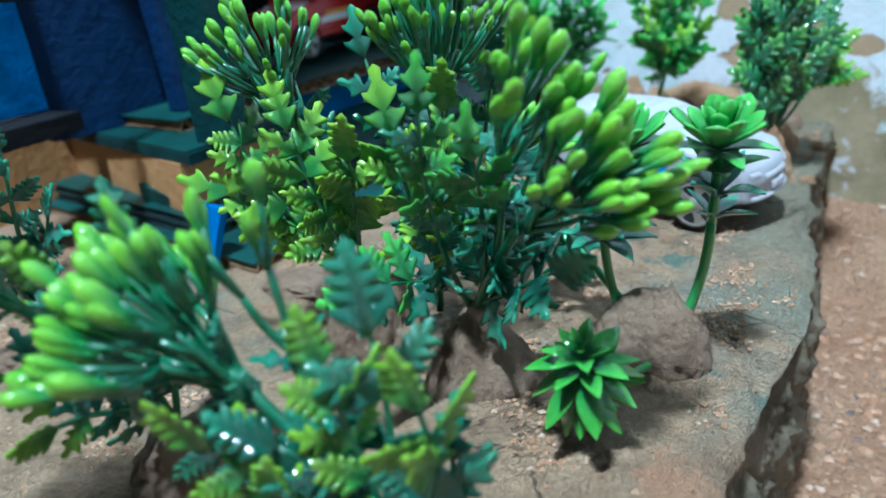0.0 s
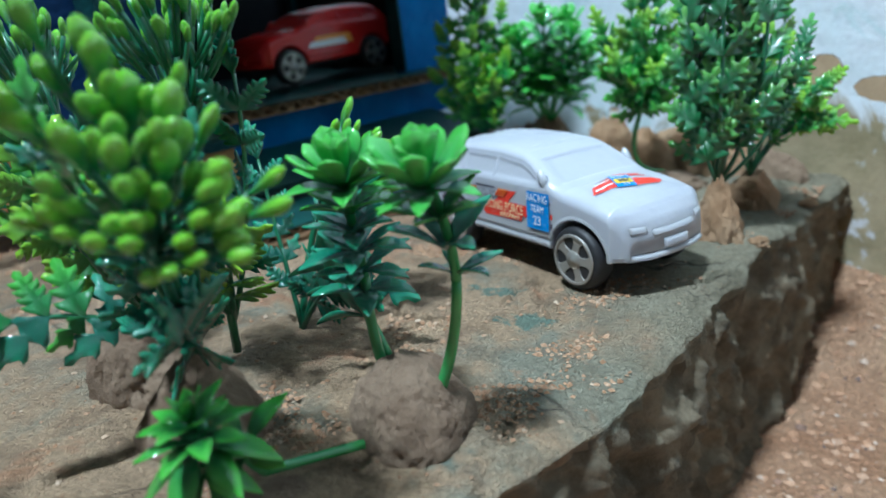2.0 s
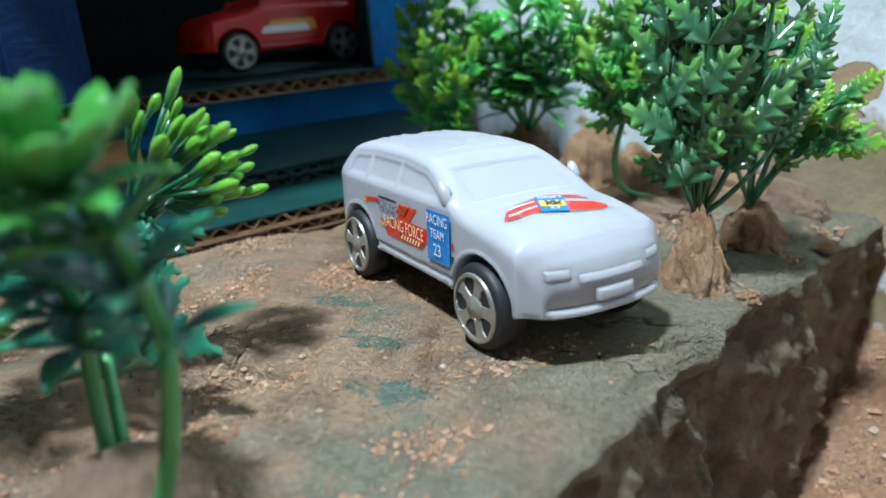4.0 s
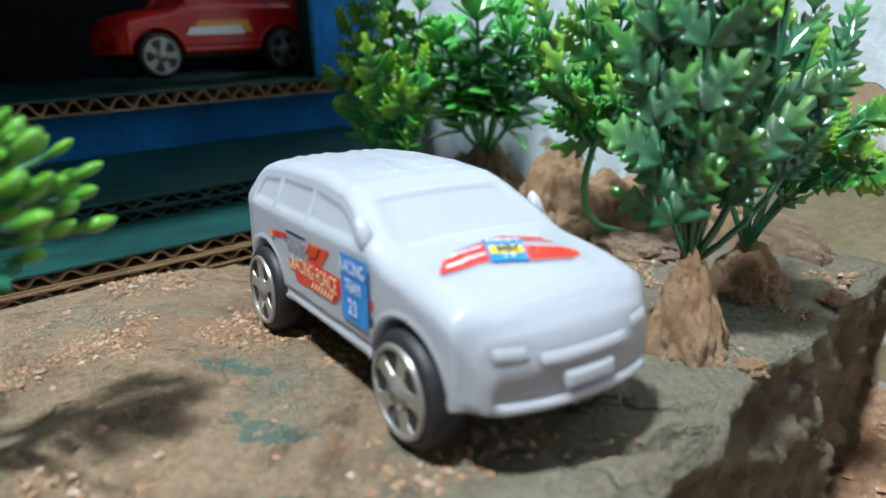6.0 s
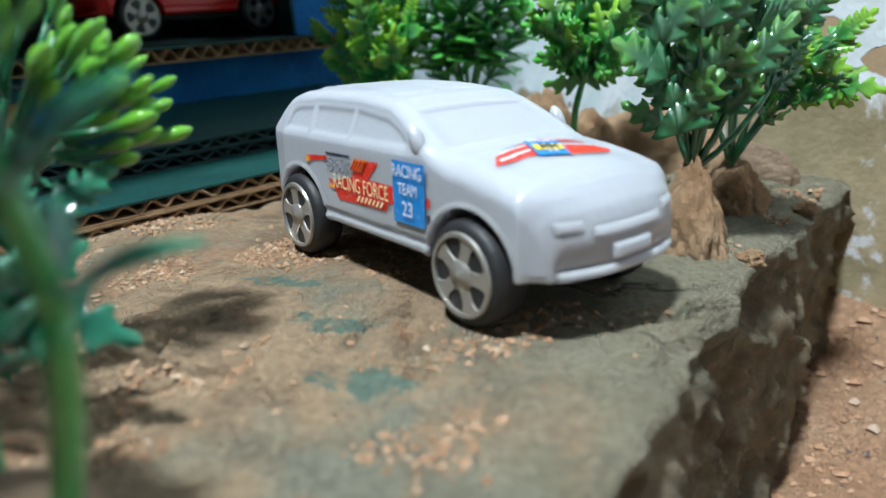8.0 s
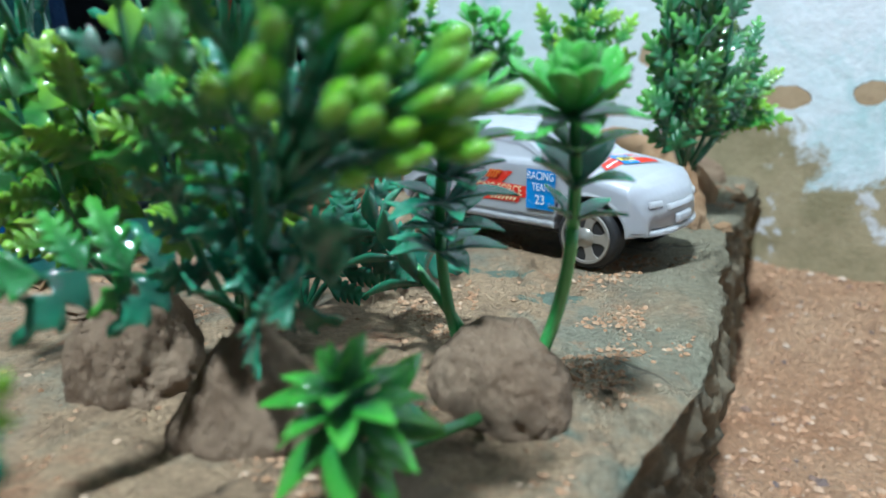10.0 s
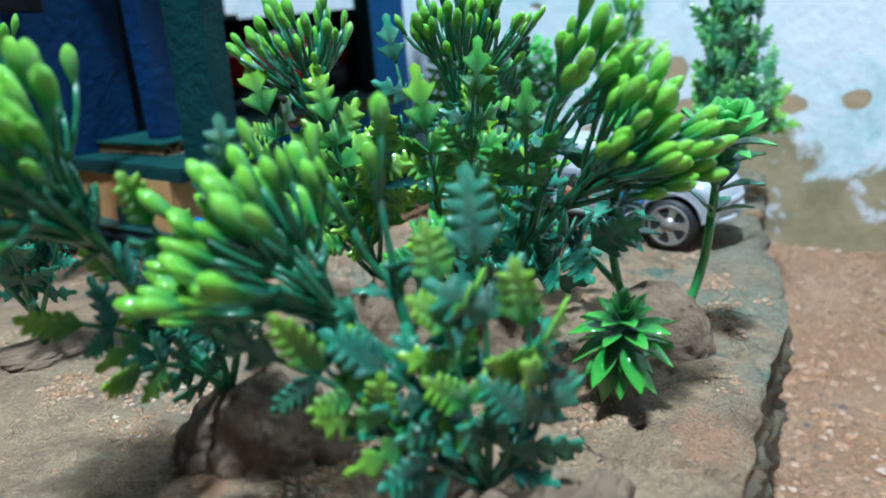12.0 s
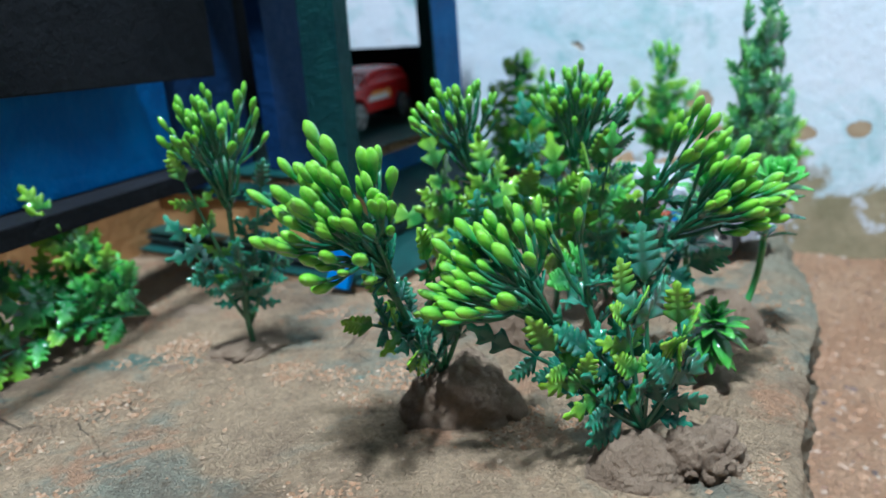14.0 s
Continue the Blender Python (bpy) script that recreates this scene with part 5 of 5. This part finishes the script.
for f in (0.45, 0.7, 0.95):
    at = Vector((0.0420, 0.1560, 0.0080)).lerp(Vector((0.0250, 0.1720, 0.0240)), f)
    p.whorl(at, (-0.6, 0.5, 0.5), 4, 0.0150, "teal", 48)
p.done()

# budded plant between the clods and the toy car
p = Plant("artificial_plant", (0.006, 0.187, 0.000), "low " + BUDDED + " lying over", seed=18)
p.broom((0.006, 0.187, 0.000), (0.0119, 0.1965, 0.0322), (0.027, 0.203, 0.043), 0.0126, 46, "dark", 0.0076)
p.fern((0.006, 0.187, 0.000), (-0.004, 0.196, 0.044), "teal", 0.009, 5)
p.fern((0.006, 0.187, 0.000), (0.020, 0.194, 0.024), "teal", 0.010, 4, (0, 0, 0.004))
p.fern((0.006, 0.187, 0.000), (0.030, 0.180, 0.016), "teal", 0.011, 5, (0, 0, 0.006))
p.done()

# fallen rosette sprig
p = Plant("artificial_rosette_sprig", (0.034, 0.122, 0.004), "fallen artificial sprig with a rosette of pointed leaves", seed=23, stem=STEM_LIGHT)
p.branch(p.at((0.0435, 0.134, 0.0035)), p.at((0.031, 0.121, 0.006)), (0, 0, 0), 0.0010, 0.0010, 5)
p.branch(p.at((0.031, 0.121, 0.006)), p.at((0.027, 0.113, 0.020)), (0, 0, 0), 0.0010, 0.0009, 5)
p.rosette((0.0268, 0.1115, 0.0205), (-0.1, -0.12, 0.95), 0.0096, ((5, 18), (7, 44), (8, 72), (7, 104)), "green", LANCE)
p.rosette((0.0268, 0.1122, 0.0135), (-0.1, -0.2, 0.95), 0.0120, ((5, 100), (6, 128)), "green", LANCE)
p.whorl((0.030, 0.119, 0.012), (-0.3, -0.6, 0.6), 5, 0.013, "green", 80)
p.done()

# tall fern on the red clod, and its neighbours along the wall
p = Plant("artificial_fern", (0.1165, 0.264, 0.018), "tall dark green artificial fern on a red clay clod", seed=31)
foot = (0.1165, 0.264, 0.017)
for tip, bend in (((0.107, 0.259, 0.066), (-0.002, 0, -0.004)), ((0.108, 0.263, 0.094), (-0.002, 0, 0)), ((0.115, 0.258, 0.100), (0, -0.002, 0)), ((0.121, 0.265, 0.100), (0.002, 0, -0.002)), ((0.128, 0.268, 0.088), (0.005, 0, -0.006)), ((0.121, 0.273, 0.084), (0.003, 0.003, -0.003)), ((0.112, 0.269, 0.076), (-0.002, 0.002, 0))):
    p.fern(foot, tip, "deep", 0.0138, 6, bend, "deep", 0.22, 0.40, NARROW)
p.fern(foot, (0.141, 0.279, 0.056), "deep", 0.010, 5, (0.003, 0, -0.004), "deep", 0.5, 0.2, NARROW)
p.done()
p = Plant("artificial_fern", (0.1310, 0.298, 0.013), "small green artificial fern with spreading side fronds", seed=32)
foot = (0.1310, 0.298, 0.012)
for tip, bend in (((0.126, 0.290, 0.062), (0, 0, 0)), ((0.138, 0.292, 0.064), (0.002, 0, 0)), ((0.151, 0.289, 0.032), (0, 0, 0.006)), ((0.150, 0.292, 0.042), (0, 0, 0.004)), ((0.118, 0.294, 0.045), (0, 0, 0)), ((0.132, 0.303, 0.066), (0, 0, 0))):
    p.fern(foot, tip, "green", 0.009, 6, bend, "lime", 0.3, 0.5)
p.done()
p = Plant("artificial_plant", (0.1030, 0.336, 0.005), "artificial plant on a curved stem with feathered leaves", seed=33, stem=STEM_LIGHT)
p.branch(p.at((0.1030, 0.336, 0.005)), p.at((0.093, 0.330, 0.030)), (-0.006, 0, -0.006), 0.0013, 0.001)
foot = (0.093, 0.330, 0.030)
for tip in ((0.080, 0.325, 0.062), (0.090, 0.322, 0.070), (0.100, 0.330, 0.070), (0.108, 0.326, 0.058), (0.086, 0.318, 0.048), (0.102, 0.318, 0.046)):
    p.fern(foot, tip, "green", 0.0115, 7, (0, 0, 0), "lime", 0.1)
p.broom((0.093, 0.330, 0.030), (0.0943, 0.3294, 0.0750), (0.095, 0.328, 0.088), 0.0084, 26, "bright", 0.0056)
p.done()
p = Plant("artificial_broadleaf_plant", (0.050, 0.384, 0.020), "bright green artificial broad-leaved plant between clods", seed=34, stem=STEM_LIGHT)
for k, (x, y, z) in enumerate(((0.040, 0.366, 0.060), (0.052, 0.362, 0.068), (0.064, 0.364, 0.060), (0.046, 0.372, 0.052), (0.060, 0.374, 0.066), (0.070, 0.372, 0.050), (0.034, 0.372, 0.048))):
    pts = p.branch(p.at((0.050, 0.384, 0.020)), p.at((x, y, z)), (0, 0, -0.003), 0.0010, 0.0007)
    for i in (3, 4, 5, 6):
        p.whorl(pts[i] + p.foot, pts[i + 1] - pts[i], 4, 0.019, "rosette", 50)
    p.rosette((x, y, z), (pts[-1] - pts[-2]), 0.014, ((4, 25), (6, 60)), "rosette")
p.done()
p = Plant("artificial_plant", (0.020, 0.374, 0.016), "bushy dark green artificial plant beside the garage", seed=35)
foot = (0.020, 0.374, 0.016)
for tip in ((0.006, 0.366, 0.062), (0.014, 0.360, 0.076), (0.024, 0.362, 0.080), (0.032, 0.364, 0.070), (0.034, 0.360, 0.050), (0.004, 0.362, 0.044), (0.018, 0.354, 0.052), (0.028, 0.354, 0.040)):
    p.fern(foot, tip, "green", 0.0105, 8, (0, 0, 0), "lime", 0.25)
p.broom((0.020, 0.374, 0.016), (0.0200, 0.3669, 0.0745), (0.020, 0.364, 0.086), 0.0101, 35, "dark", 0.0056)
p.done()
